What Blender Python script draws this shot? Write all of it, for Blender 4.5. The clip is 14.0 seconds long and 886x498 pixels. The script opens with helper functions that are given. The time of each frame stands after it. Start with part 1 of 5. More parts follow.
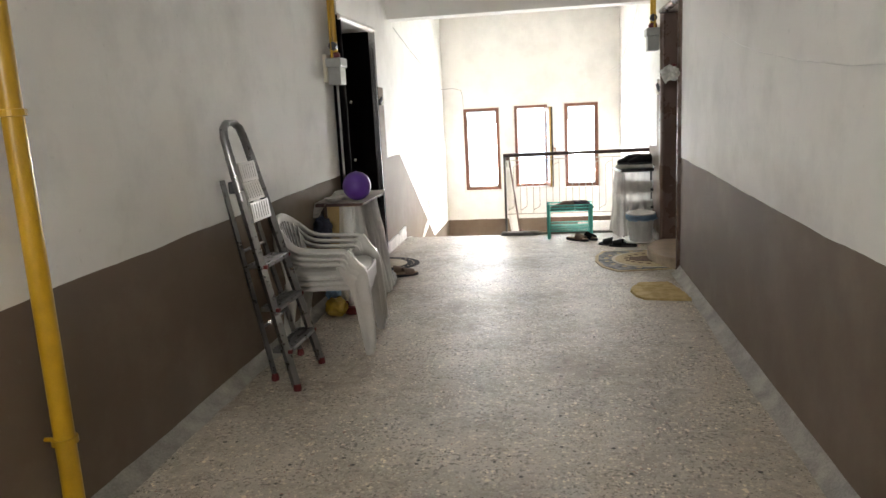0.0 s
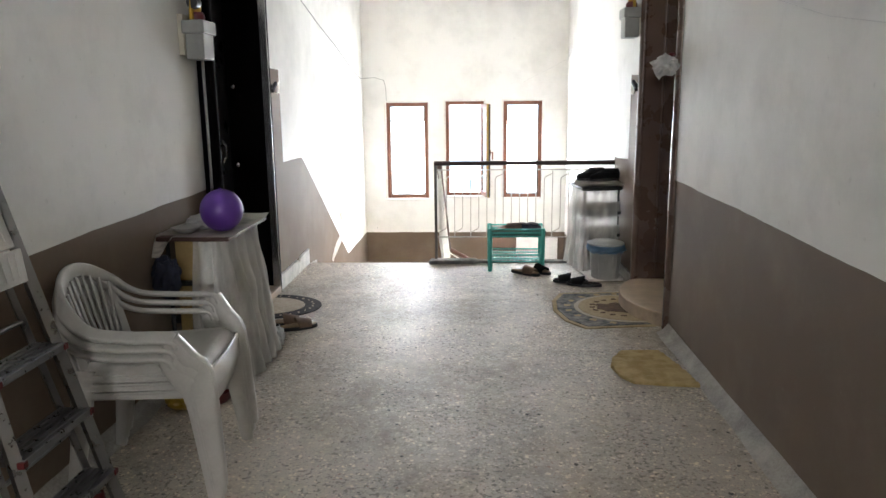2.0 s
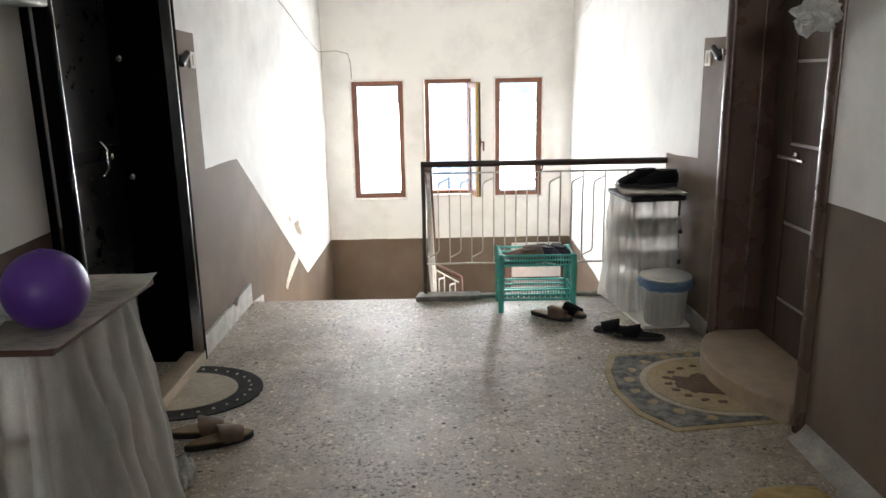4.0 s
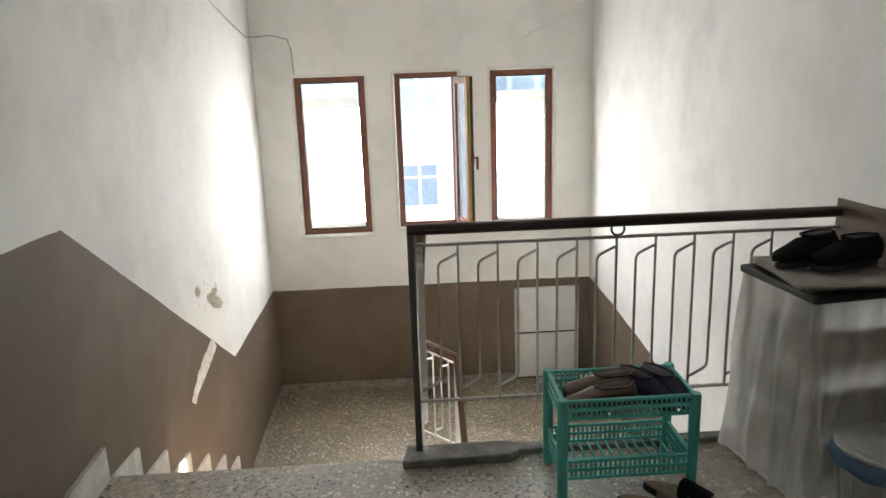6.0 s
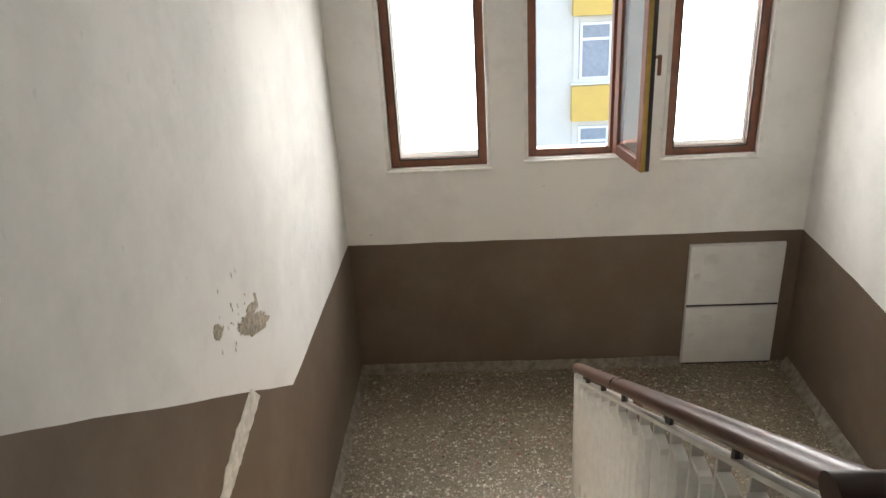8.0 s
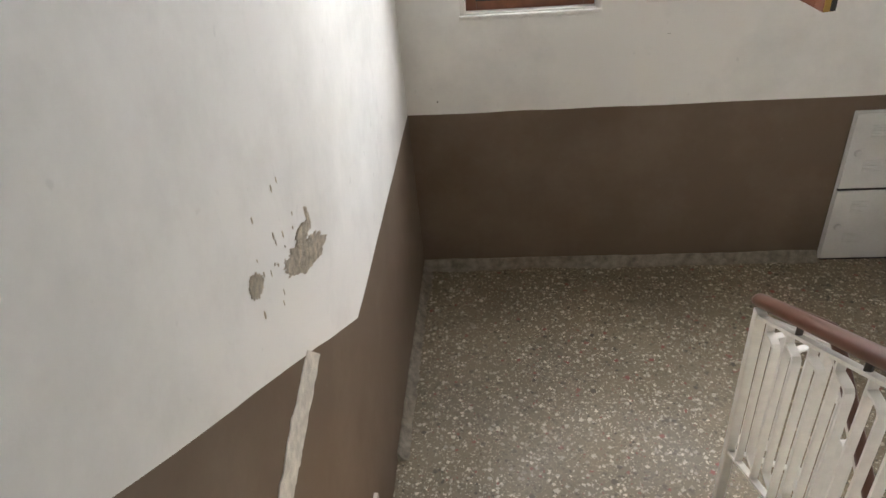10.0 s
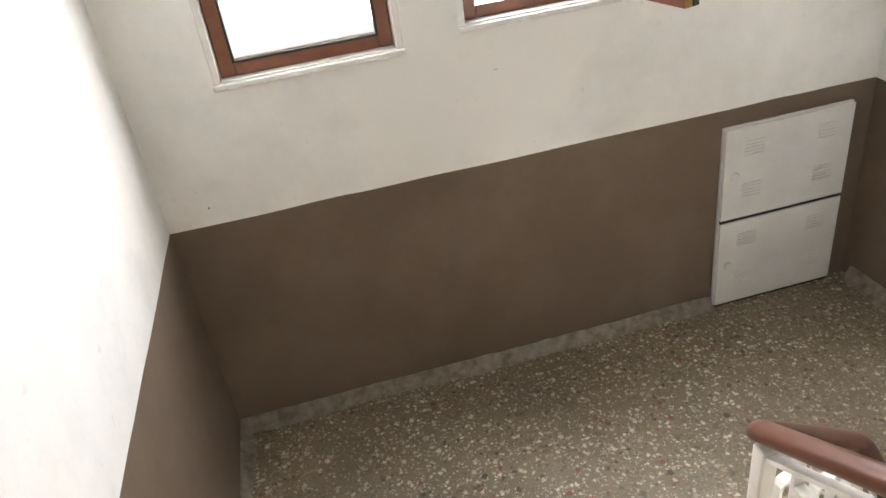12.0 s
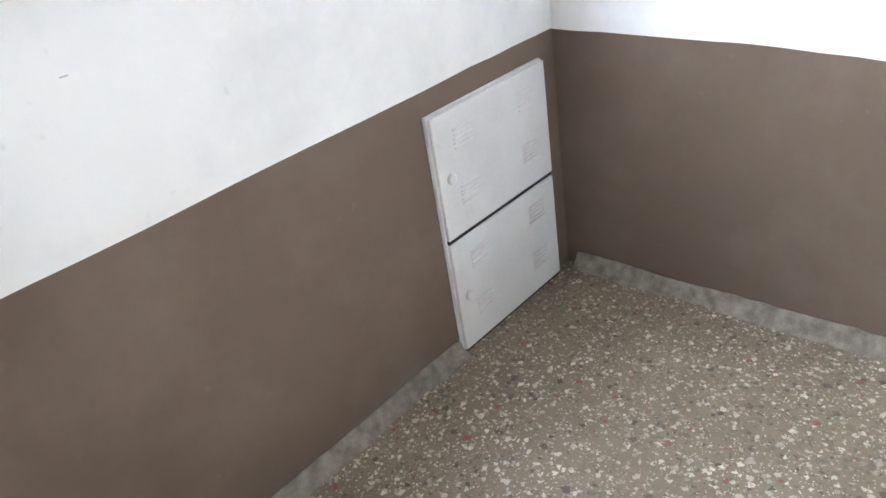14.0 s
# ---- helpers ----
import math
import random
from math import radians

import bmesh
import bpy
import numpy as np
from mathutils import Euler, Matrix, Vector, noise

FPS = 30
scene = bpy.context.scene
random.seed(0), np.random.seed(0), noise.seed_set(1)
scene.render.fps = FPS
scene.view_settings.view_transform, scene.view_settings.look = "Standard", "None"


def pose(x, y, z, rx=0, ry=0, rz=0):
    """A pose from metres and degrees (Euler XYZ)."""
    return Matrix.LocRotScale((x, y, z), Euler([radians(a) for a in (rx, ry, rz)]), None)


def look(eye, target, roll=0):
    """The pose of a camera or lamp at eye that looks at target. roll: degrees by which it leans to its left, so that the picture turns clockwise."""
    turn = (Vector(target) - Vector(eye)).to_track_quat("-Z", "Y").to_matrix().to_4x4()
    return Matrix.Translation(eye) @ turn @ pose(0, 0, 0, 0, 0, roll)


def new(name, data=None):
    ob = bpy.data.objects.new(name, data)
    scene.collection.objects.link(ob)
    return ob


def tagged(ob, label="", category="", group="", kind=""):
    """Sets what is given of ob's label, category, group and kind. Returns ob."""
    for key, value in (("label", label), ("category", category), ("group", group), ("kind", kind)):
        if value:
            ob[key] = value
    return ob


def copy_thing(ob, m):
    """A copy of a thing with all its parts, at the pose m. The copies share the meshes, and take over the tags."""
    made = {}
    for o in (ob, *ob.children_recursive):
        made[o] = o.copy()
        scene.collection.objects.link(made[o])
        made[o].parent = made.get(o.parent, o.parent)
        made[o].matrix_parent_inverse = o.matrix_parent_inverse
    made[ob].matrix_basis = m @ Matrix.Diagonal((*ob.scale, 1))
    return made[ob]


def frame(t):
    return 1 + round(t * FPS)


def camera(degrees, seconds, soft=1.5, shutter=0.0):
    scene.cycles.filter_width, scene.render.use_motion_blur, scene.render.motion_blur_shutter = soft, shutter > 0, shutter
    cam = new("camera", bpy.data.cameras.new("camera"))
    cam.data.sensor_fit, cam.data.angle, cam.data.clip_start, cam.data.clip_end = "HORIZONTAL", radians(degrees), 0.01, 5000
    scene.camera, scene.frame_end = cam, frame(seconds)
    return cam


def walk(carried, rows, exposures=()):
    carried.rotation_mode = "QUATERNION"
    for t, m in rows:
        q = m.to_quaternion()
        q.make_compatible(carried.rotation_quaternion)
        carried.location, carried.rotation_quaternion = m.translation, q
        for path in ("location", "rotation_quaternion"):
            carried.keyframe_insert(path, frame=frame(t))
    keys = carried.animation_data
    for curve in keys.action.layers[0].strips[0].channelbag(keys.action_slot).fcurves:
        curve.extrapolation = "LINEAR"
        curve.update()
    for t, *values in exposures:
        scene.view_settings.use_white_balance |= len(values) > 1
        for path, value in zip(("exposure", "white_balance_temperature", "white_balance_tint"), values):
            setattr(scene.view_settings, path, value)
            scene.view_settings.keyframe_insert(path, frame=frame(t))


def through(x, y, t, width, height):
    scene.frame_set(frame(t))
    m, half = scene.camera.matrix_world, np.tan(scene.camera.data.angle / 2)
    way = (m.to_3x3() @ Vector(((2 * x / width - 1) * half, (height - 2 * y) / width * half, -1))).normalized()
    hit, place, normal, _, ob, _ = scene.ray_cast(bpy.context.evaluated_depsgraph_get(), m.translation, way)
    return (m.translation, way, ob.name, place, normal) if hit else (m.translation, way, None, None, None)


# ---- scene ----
cam = camera(62.6, 14.0)
PATH = [
    (0, (0.3, 0.293, 1.409), (-0.006, 2.232, 1.027), -3.0),
    (0.5, (0.274, 0.626, 1.422), (0.095, 2.578, 1.024), -0.7),
    (1, (0.207, 1.004, 1.404), (0.083, 2.957, 0.987), -0.3),
    (1.5, (0.164, 1.481, 1.387), (0.072, 3.438, 0.984), -0.4),
    (2, (0.133, 1.957, 1.403), (0.038, 3.914, 0.999), -0.6),
    (2.5, (0.052, 2.42, 1.411), (-0.061, 4.374, 0.998), -1.1),
    (2.7, (0.044, 2.587, 1.393), (-0.077, 4.539, 0.975), -1.3),
    (4.8, (-0.163, 4.494, 1.388), (-0.05, 6.435, 0.916), -2.0),
    (5, (-0.158, 4.735, 1.423), (-0.026, 6.676, 0.958), -2.3),
    (5.5, (-0.192, 5.235, 1.422), (-0.055, 7.18, 0.978), -1.8),
    (6, (-0.238, 5.735, 1.397), (-0.14, 7.674, 0.915), -1.9),
    (6.5, (-0.274, 6.216, 1.372), (-0.204, 8.142, 0.835), -2.1),
    (7, (-0.348, 6.725, 1.382), (-0.315, 8.63, 0.773), -2.6),
    (7.5, (-0.452, 7.192, 1.388), (-0.483, 9.065, 0.688), -3.0),
    (8, (-0.55, 7.632, 1.367), (-0.663, 9.455, 0.553), -3.5),
    (8.5, (-0.719, 7.908, 1.334), (-0.901, 9.662, 0.39), -4.5),
    (8.7, (-0.753, 7.978, 1.325), (-0.949, 9.696, 0.32), -5.0),
    (10.8, (-0.901, 8.777, 0.926), (-1.093, 10.392, -0.238), -5.5),
    (11, (-0.862, 8.852, 0.892), (-1.045, 10.478, -0.258), -6.0),
    (11.5, (-0.831, 9.058, 0.785), (-0.788, 10.739, -0.297), -6.9),
    (12, (-0.831, 9.299, 0.72), (-0.557, 10.997, -0.301), -8.7),
    (12.5, (-0.772, 9.564, 0.601), (-0.271, 11.215, -0.41), -7.3),
    (13, (-0.772, 9.815, 0.479), (-0.016, 11.384, -0.504), -8.4),
    (13.5, (-0.75, 10.018, 0.364), (0.21, 11.478, -0.608), -8.9),
    (14, (-0.674, 10.193, 0.257), (0.524, 11.449, -0.737), -9.8),
]
EXPOSURES = [(0.0, 4.89, 6500, 11), (1.5, 4.81, 6180, 11), (2.7, 4.58, 6080, 11), (5.0, 4.02, 6400, 11), (5.5, 3.76, 6350, 11), (6.0, 3.45, 6450, 10), (7.0, 2.95, 6500, 10), (8.5, 2.9, 6800, 12), (11.0, 3.27, 6200, 12), (12.5, 3.8, 6500, 12), (13.5, 4.15, 5900, 12), (14.0, 4.38, 5400, 11)]
walk(cam, [(t, look(eye, target, roll)) for t, eye, target, roll in PATH], EXPOSURES)
LAMP_PANE, LAMP_OPEN, LAMP_BACK = 2.3, 18.0, 4.4

# ---- world, sun, large lights ----
world = bpy.data.worlds.new("world")
scene.world = world
world.use_nodes = True
wn = world.node_tree
sky = wn.nodes.new("ShaderNodeTexSky")
sky.sky_type, sky.sun_disc = "NISHITA", False
sky.sun_elevation, sky.sun_rotation = radians(29.4), radians(22.4)
wn.nodes["Background"].inputs[1].default_value = 0.15
wn.links.new(sky.outputs[0], wn.nodes["Background"].inputs[0])
sun = new("sun", bpy.data.lights.new("sun", "SUN"))
sun.data.energy, sun.data.angle, sun.data.color = 5.0, radians(0.6), (1.0, 0.91, 0.79)
sun.matrix_world = look((8.4, 32.3, 13.3), (-1.1, 9.3, -0.7))


WARM, COOL = (1.0, 0.955, 0.89), (0.99, 0.985, 0.98)


def sky_lamp(name, size_x, size_y, watts, m, color=WARM, spread=180):
    la = bpy.data.lights.new(name, "AREA")
    la.shape, la.size, la.size_y, la.energy, la.color = "RECTANGLE", size_x, size_y, watts, color
    la.spread = radians(spread)
    ob = new(name, la)
    ob.matrix_world = m
    return ob


# daylight through the frosted panes and through the open casement, then an added fill from the corridor's other end
sky_lamp("daylight_pane", 0.43, 0.93, LAMP_PANE, look((-0.78, 11.655, 0.65), (-0.78, 5, 0.65)), COOL, 170)
sky_lamp("daylight_pane", 0.385, 0.93, LAMP_PANE, look((0.71, 11.655, 0.65), (0.71, 5, 0.65)), COOL, 170)
sky_lamp("daylight_open", 1.6, 1.4, LAMP_OPEN, look((-0.05, 13.1, 2.75), (-0.05, 11.0, 0.3)))
# added fill for the corridor, tilted up at the ceiling from an assumed window
sky_lamp("fill_back", 1.35, 0.60, LAMP_BACK, look((-0.68, -2.97, 2.15), (-0.2, -0.9, 3.5)), WARM, 130)

# ---- materials ----


class G:
    """Short-hand for building a node material."""

    def __init__(self, name):
        self.m = bpy.data.materials.new(name)
        self.m.use_nodes = True
        self.t = self.m.node_tree
        self.b = self.t.nodes["Principled BSDF"]
        self.co = self.t.nodes.new("ShaderNodeNewGeometry").outputs["Position"]

    def n(self, kind, **kw):
        nd = self.t.nodes.new("ShaderNode" + kind)
        for k, v in kw.items():
            if k in ("data_type", "blend_type", "operation", "feature", "distance", "noise_dimensions", "interpolation_type", "wave_type", "bands_direction"):
                setattr(nd, k, v)
            else:
                self.set(nd, k, v)
        return nd

    def set(self, nd, k, v):
        s = nd.inputs[int(k[1:])] if k[0] == "i" and k[1:].isdigit() else nd.inputs[k]
        if isinstance(v, bpy.types.NodeSocket):
            self.t.links.new(v, s)
        else:
            s.default_value = v

    def local(self):
        self.co = self.t.nodes.new("ShaderNodeTexCoord").outputs["Object"]
        return self

    def scaled(self, sx, sy, sz):
        v = self.n("VectorMath", operation="MULTIPLY", i0=self.co, i1=(sx, sy, sz))
        return v.outputs[0]

    def noise(self, scale, detail=3.0, rough=0.55, co=None):
        return self.n("TexNoise", Vector=co or self.co, Scale=scale, Detail=detail, Roughness=rough).outputs["Fac"]

    def voro(self, scale, feature="F1", co=None, out="Distance"):
        return self.n("TexVoronoi", feature=feature, Vector=co or self.co, Scale=scale).outputs[out]

    def ramp(self, fac, lo, hi, a=0.0, b=1.0):
        return self.n("MapRange", Value=fac, i1=lo, i2=hi, i3=a, i4=b).outputs[0]

    def mix(self, fac, a, b):
        nd = self.n("Mix", data_type="RGBA")
        for k, v in ((0, fac), (6, a), (7, b)):
            s = nd.inputs[k]
            if isinstance(v, bpy.types.NodeSocket):
                self.t.links.new(v, s)
            else:
                s.default_value = (*v, 1) if k and len(v) == 3 else v
        return nd.outputs[2]

    def mul(self, a, b):
        return self.n("Math", operation="MULTIPLY", i0=a, i1=b).outputs[0]

    def add(self, a, b):
        return self.n("Math", operation="ADD", i0=a, i1=b).outputs[0]

    def done(self, color=None, rough=None, metal=None, height=None, bump=0.3, dist=0.002, spec=None):
        for k, v in (("Base Color", color), ("Roughness", rough), ("Metallic", metal), ("Specular IOR Level", spec)):
            if v is not None:
                if isinstance(v, tuple) and len(v) == 3:
                    v = (*v, 1)
                self.set(self.b, k, v)
        if height is not None:
            bp = self.n("Bump", Strength=bump, Distance=dist, Height=height)
            self.t.links.new(bp.outputs[0], self.b.inputs["Normal"])
        return self.m


def plain(name, color, rough=0.5, metal=0.0, vary=0.12, scale=9.0, bump=0.15, dist=0.001):
    """A surface with slight mottling at two scales and fine relief."""
    g = G(name)
    big, fine = g.noise(scale, 4), g.noise(scale * 14, 3)
    dark, light = tuple(c * (1 - vary) for c in color), tuple(min(1, c * (1 + vary)) for c in color)
    f = g.ramp(g.add(g.mul(big, 0.7), g.mul(fine, 0.3)), 0.35, 0.65)
    return g.done(g.mix(f, dark, light), g.ramp(big, 0.3, 0.7, rough * 0.85, min(1, rough * 1.15)), metal, fine, bump, dist)


def wall_paint(name, base, stain, amount):
    g = G(name)
    streak = g.noise(3.0, 4, 0.6, g.scaled(2.5, 2.5, 0.35))
    cloud, fine = g.noise(1.7, 7, 0.66), g.noise(70, 3)
    roll = g.noise(260, 2)
    f = g.mul(g.ramp(g.add(g.mul(streak, 0.08), g.mul(cloud, 0.92)), 0.46, 0.72), amount)
    c = g.mix(f, base, stain)
    smoke = g.ramp(g.add(g.mul(g.noise(0.9, 6, 0.6), 0.65), g.mul(g.noise(5, 5, 0.65), 0.35)), 0.56, 0.70)
    c = g.mix(g.mul(smoke, 0.45 * amount), c, tuple(v * 0.72 for v in stain))
    specks = g.ramp(g.noise(24, 2, 0.4), 0.72, 0.78)
    c = g.mix(g.mul(specks, 0.35), c, stain)
    return g.done(c, 0.75, None, g.add(g.mul(fine, 0.6), g.mul(roll, 0.25)), 0.25, 0.002, 0.25)


def terrazzo(name, matrix, worn, wear_lo, wear_hi, dark_share, pit_share, chips=1.0, rough=(0.38, 0.62), grain=1.0, bright=1.0, sparse=1.0):
    """Stone chips of three sizes in a cement ground, worn in places."""
    g = G(name)
    wob = g.n("TexNoise", Vector=g.co, Scale=110.0, Detail=3.0)
    co = g.n("VectorMath", operation="ADD", i0=g.co, i1=g.n("VectorMath", operation="SCALE", i0=wob.outputs["Color"], Scale=0.018).outputs[0]).outputs[0]
    cloud, fine = g.noise(2.2, 5, 0.62), g.noise(160, 3)
    base = g.mix(g.ramp(cloud, 0.32, 0.68), tuple(c * 0.85 for c in matrix), tuple(c * 1.2 for c in matrix))
    base = g.mix(g.mul(g.ramp(fine, 0.4, 0.7), 0.3), base, tuple(c * 0.65 for c in matrix))
    for scale, size, share in ((150.0, 0.46, 0.24), (72.0, 0.52, 0.28), (38.0, 0.38, 0.60)):
        v = g.n("TexVoronoi", feature="F1", distance="MINKOWSKI", Vector=co, Scale=scale * grain)
        v.inputs["Exponent"].default_value = 1.35
        sep = g.n("SeparateColor", Color=v.outputs["Color"])
        radius = g.ramp(sep.outputs[0], share * sparse, 1.0, 0.0, size * 1.3)
        inside = g.ramp(g.n("Math", operation="SUBTRACT", i0=radius, i1=v.outputs["Distance"]).outputs[0], 0.0, 0.06)
        tone = g.mix(g.ramp(sep.outputs[1], 0.1, 0.9), tuple(c * bright for c in (0.36, 0.32, 0.25)), tuple(c * bright for c in (0.66, 0.585, 0.45)))
        tone = g.mix(g.ramp(sep.outputs[2], 0.915, 0.92), tone, (0.24, 0.07, 0.05))
        tone = g.mix(g.ramp(sep.outputs[2], dark_share + 0.005, dark_share), tone, tuple(c * 0.36 for c in matrix))
        base = g.mix(g.mul(inside, g.ramp(g.noise(6, 4, 0.6), 0.32, 0.60, 0.55 * chips, chips)), base, tone)
    wear = g.ramp(g.add(g.mul(g.noise(1.1, 5, 0.6), 0.55), g.mul(g.noise(9, 4, 0.6), 0.45)), wear_lo, wear_hi)
    c = g.mix(g.mul(wear, 0.34), base, worn)
    stain = g.ramp(g.add(g.mul(g.noise(0.7, 6, 0.65), 0.7), g.mul(g.noise(14, 4, 0.6), 0.3)), 0.465, 0.62)
    c = g.mix(g.mul(stain, 0.75 * pit_share), c, (matrix[0] * 0.46, matrix[1] * 0.42, matrix[2] * 0.36))
    flecks = g.mul(g.ramp(g.noise(50, 3, 0.55), 0.56, 0.60), g.ramp(g.noise(3.1, 4, 0.6), 0.38, 0.58))
    c = g.mix(g.mul(flecks, pit_share), c, tuple(v * 0.42 for v in matrix))
    hole = g.n("TexVoronoi", feature="F1", Vector=co, Scale=19.0)
    size = g.ramp(g.n("SeparateColor", Color=hole.outputs["Color"]).outputs[0], 0.50, 1.0, 0.0, 0.20)
    deep = g.ramp(g.n("Math", operation="SUBTRACT", i0=size, i1=hole.outputs["Distance"]).outputs[0], 0.0, 0.025)
    pits = g.mul(g.add(deep, g.ramp(g.noise(48, 2, 0.5), 0.68, 0.72)), pit_share)
    c = g.mix(pits, c, (0.05, 0.046, 0.04))
    gloss = g.ramp(g.add(g.mul(g.noise(5, 4), 0.6), g.mul(g.noise(40, 3), 0.4)), 0.35, 0.65, rough[0], rough[1])
    return g.done(c, gloss, None, g.add(g.mul(fine, 0.3), g.add(g.mul(g.noise(16, 5, 0.62), 1.1), g.mul(pits, -0.8))), 0.5, 0.003)


M_WHITE = wall_paint("white_wall_paint", (0.82, 0.808, 0.775), (0.58, 0.57, 0.545), 0.62)
M_DADO = wall_paint("brown_dado_paint", (0.155, 0.114, 0.081), (0.204, 0.158, 0.119), 0.9)
M_CEIL = wall_paint("ceiling_paint", (0.82, 0.81, 0.78), (0.70, 0.69, 0.66), 0.4)
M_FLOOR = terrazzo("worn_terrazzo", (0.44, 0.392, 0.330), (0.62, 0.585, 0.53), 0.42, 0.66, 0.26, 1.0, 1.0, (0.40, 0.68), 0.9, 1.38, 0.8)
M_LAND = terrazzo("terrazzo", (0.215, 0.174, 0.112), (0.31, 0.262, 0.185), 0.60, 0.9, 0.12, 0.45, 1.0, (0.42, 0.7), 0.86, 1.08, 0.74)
M_SKIRT = plain("cement_skirting", (0.33, 0.315, 0.285), 0.75, 0, 0.34, 7, 0.5, 0.004)
M_COVE = plain("cement_cove", (0.29, 0.255, 0.20), 0.8, 0, 0.42, 26, 0.9, 0.008)
M_PLASTER = plain("bare_plaster", (0.70, 0.67, 0.61), 0.9, 0, 0.25, 30, 0.8, 0.006)
M_CRUMB = plain("crumbled_plaster", (0.57, 0.50, 0.39), 0.95, 0, 0.38, 40, 1.0, 0.008)
M_TRIM = plain("white_window_trim", (0.72, 0.70, 0.66), 0.5, 0, 0.1, 20)
M_PVC = plain("brown_window_frame", (0.19, 0.065, 0.03), 0.38, 0, 0.2, 15, 0.1)
M_PVC_IN = plain("ochre_sash_edge", (0.40, 0.25, 0.05), 0.4, 0, 0.2, 15, 0.1)
M_GASKET = plain("dark_gasket", (0.02, 0.018, 0.016), 0.6)
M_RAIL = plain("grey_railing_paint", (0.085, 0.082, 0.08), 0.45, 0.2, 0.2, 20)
# the same grey paint as the level bars, sunlight put into its colour
M_BALU = plain("sunlit_baluster_paint", (0.78, 0.755, 0.71), 0.40, 0.0, 0.07, 25)
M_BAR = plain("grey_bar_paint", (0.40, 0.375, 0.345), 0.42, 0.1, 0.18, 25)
# same reddish brown plastic as the lower handrail, darkened to look backlit
M_HAND = plain("backlit_brown_plastic_handrail", (0.034, 0.014, 0.009), 0.32, 0, 0.1, 3, 0.03)
M_HANDLOW = plain("reddish_brown_plastic_handrail", (0.10, 0.040, 0.025), 0.3, 0, 0.12, 3, 0.03)
M_CABINET = plain("white_enamel", (0.70, 0.69, 0.67), 0.35, 0, 0.06, 6, 0.05)
M_DOORL = plain("black_brown_door", (0.0035, 0.003, 0.0035), 0.85, 0, 0.3, 10)
M_DOORL.node_tree.nodes["Principled BSDF"].inputs["Specular IOR Level"].default_value = 0.05
M_DOORLEAF = plain("glossy_black_door", (0.012, 0.011, 0.012), 0.30, 0, 0.3, 10)


def walnut(name, dark, light):
    """Straight upright grain at two scales."""
    g = G(name)
    fine, broad = g.noise(60, 3, 0.6, g.scaled(1.6, 1.6, 0.05)), g.noise(9, 3, 0.5, g.scaled(1.4, 1.4, 0.08))
    f = g.ramp(g.add(g.mul(fine, 0.55), g.mul(broad, 0.45)), 0.38, 0.62)
    return g.done(g.mix(f, dark, light), g.ramp(broad, 0.3, 0.7, 0.30, 0.42), None, fine, 0.1, 0.001)


M_DOORR = walnut("dark_walnut_door", (0.060, 0.037, 0.027), (0.115, 0.076, 0.055))
M_CASING = plain("dark_brown_casing", (0.12, 0.076, 0.058), 0.28, 0, 0.1, 6, 0.02)
M_MARBLE = plain("beige_threshold", (0.42, 0.33, 0.24), 0.45, 0, 0.2, 10)
M_METER = plain("grey_meter_plastic", (0.31, 0.32, 0.31), 0.45, 0, 0.08, 20)
M_GAS = plain("yellow_gas_paint", (0.44, 0.255, 0.008), 0.38, 0, 0.12, 14)
M_RED = plain("red_plastic", (0.11, 0.010, 0.010), 0.4, 0, 0.1, 20)
M_STEEL = plain("dull_aluminium", (0.24, 0.24, 0.245), 0.30, 1.0, 0.04, 30, 0.03)
M_CHROME = plain("chrome", (0.7, 0.7, 0.7), 0.18, 1.0, 0.05, 30)
M_STRIP = plain("brushed_chrome", (0.62, 0.62, 0.62), 0.34, 1.0, 0.05, 30)
M_BLACK = plain("black_plastic", (0.02, 0.02, 0.021), 0.5, 0, 0.3, 20)
M_PCHAIR = plain("white_chair_plastic", (0.49, 0.48, 0.455), 0.36, 0, 0.08, 7, 0.1)
M_PURPLE = plain("purple_rubber", (0.105, 0.035, 0.30), 0.42, 0, 0.1, 10)
M_TEAL = plain("turquoise_plastic", (0.10, 0.52, 0.46), 0.4, 0, 0.1, 12)
M_BOARD = plain("pale_yellow_board", (0.42, 0.30, 0.12), 0.6, 0, 0.15, 9)


def newsprint():
    """Pale paper with blurred columns of print."""
    g = G("newspaper").local()
    rows = g.ramp(g.noise(55, 2, 0.5, g.scaled(0.35, 2.6, 1)), 0.46, 0.58)
    block = g.ramp(g.noise(13, 2, 0.4), 0.42, 0.52)
    c = g.mix(g.mul(rows, g.mul(block, 0.4)), (0.74, 0.70, 0.64), (0.20, 0.19, 0.18))
    return g.done(c, 0.9, None, g.noise(18, 4), 0.3, 0.002)


M_NEWS = newsprint()
M_SHOE = plain("black_shoe_leather", (0.008, 0.008, 0.009), 0.92, 0, 0.3, 30)
M_SHOE.node_tree.nodes["Principled BSDF"].inputs["Specular IOR Level"].default_value = 0.2
M_SHOEBR = plain("brown_shoe_leather", (0.155, 0.100, 0.064), 0.6, 0, 0.3, 30)
M_NAVY = plain("navy_canvas", (0.02, 0.025, 0.05), 0.7, 0, 0.3, 40)
M_SOLE = plain("tan_cork", (0.26, 0.18, 0.10), 0.75, 0, 0.25, 40)
M_BIN = plain("grey_bucket_plastic", (0.44, 0.44, 0.43), 0.42, 0, 0.08, 12)
M_YBAG = plain("yellow_plastic", (0.36, 0.23, 0.015), 0.4, 0, 0.15, 15)
M_IVORY = plain("ivory_switch", (0.62, 0.58, 0.48), 0.4, 0, 0.05, 20)
M_WIRE = plain("white_cable", (0.66, 0.65, 0.63), 0.5)
M_GLASS = G("window_glass")
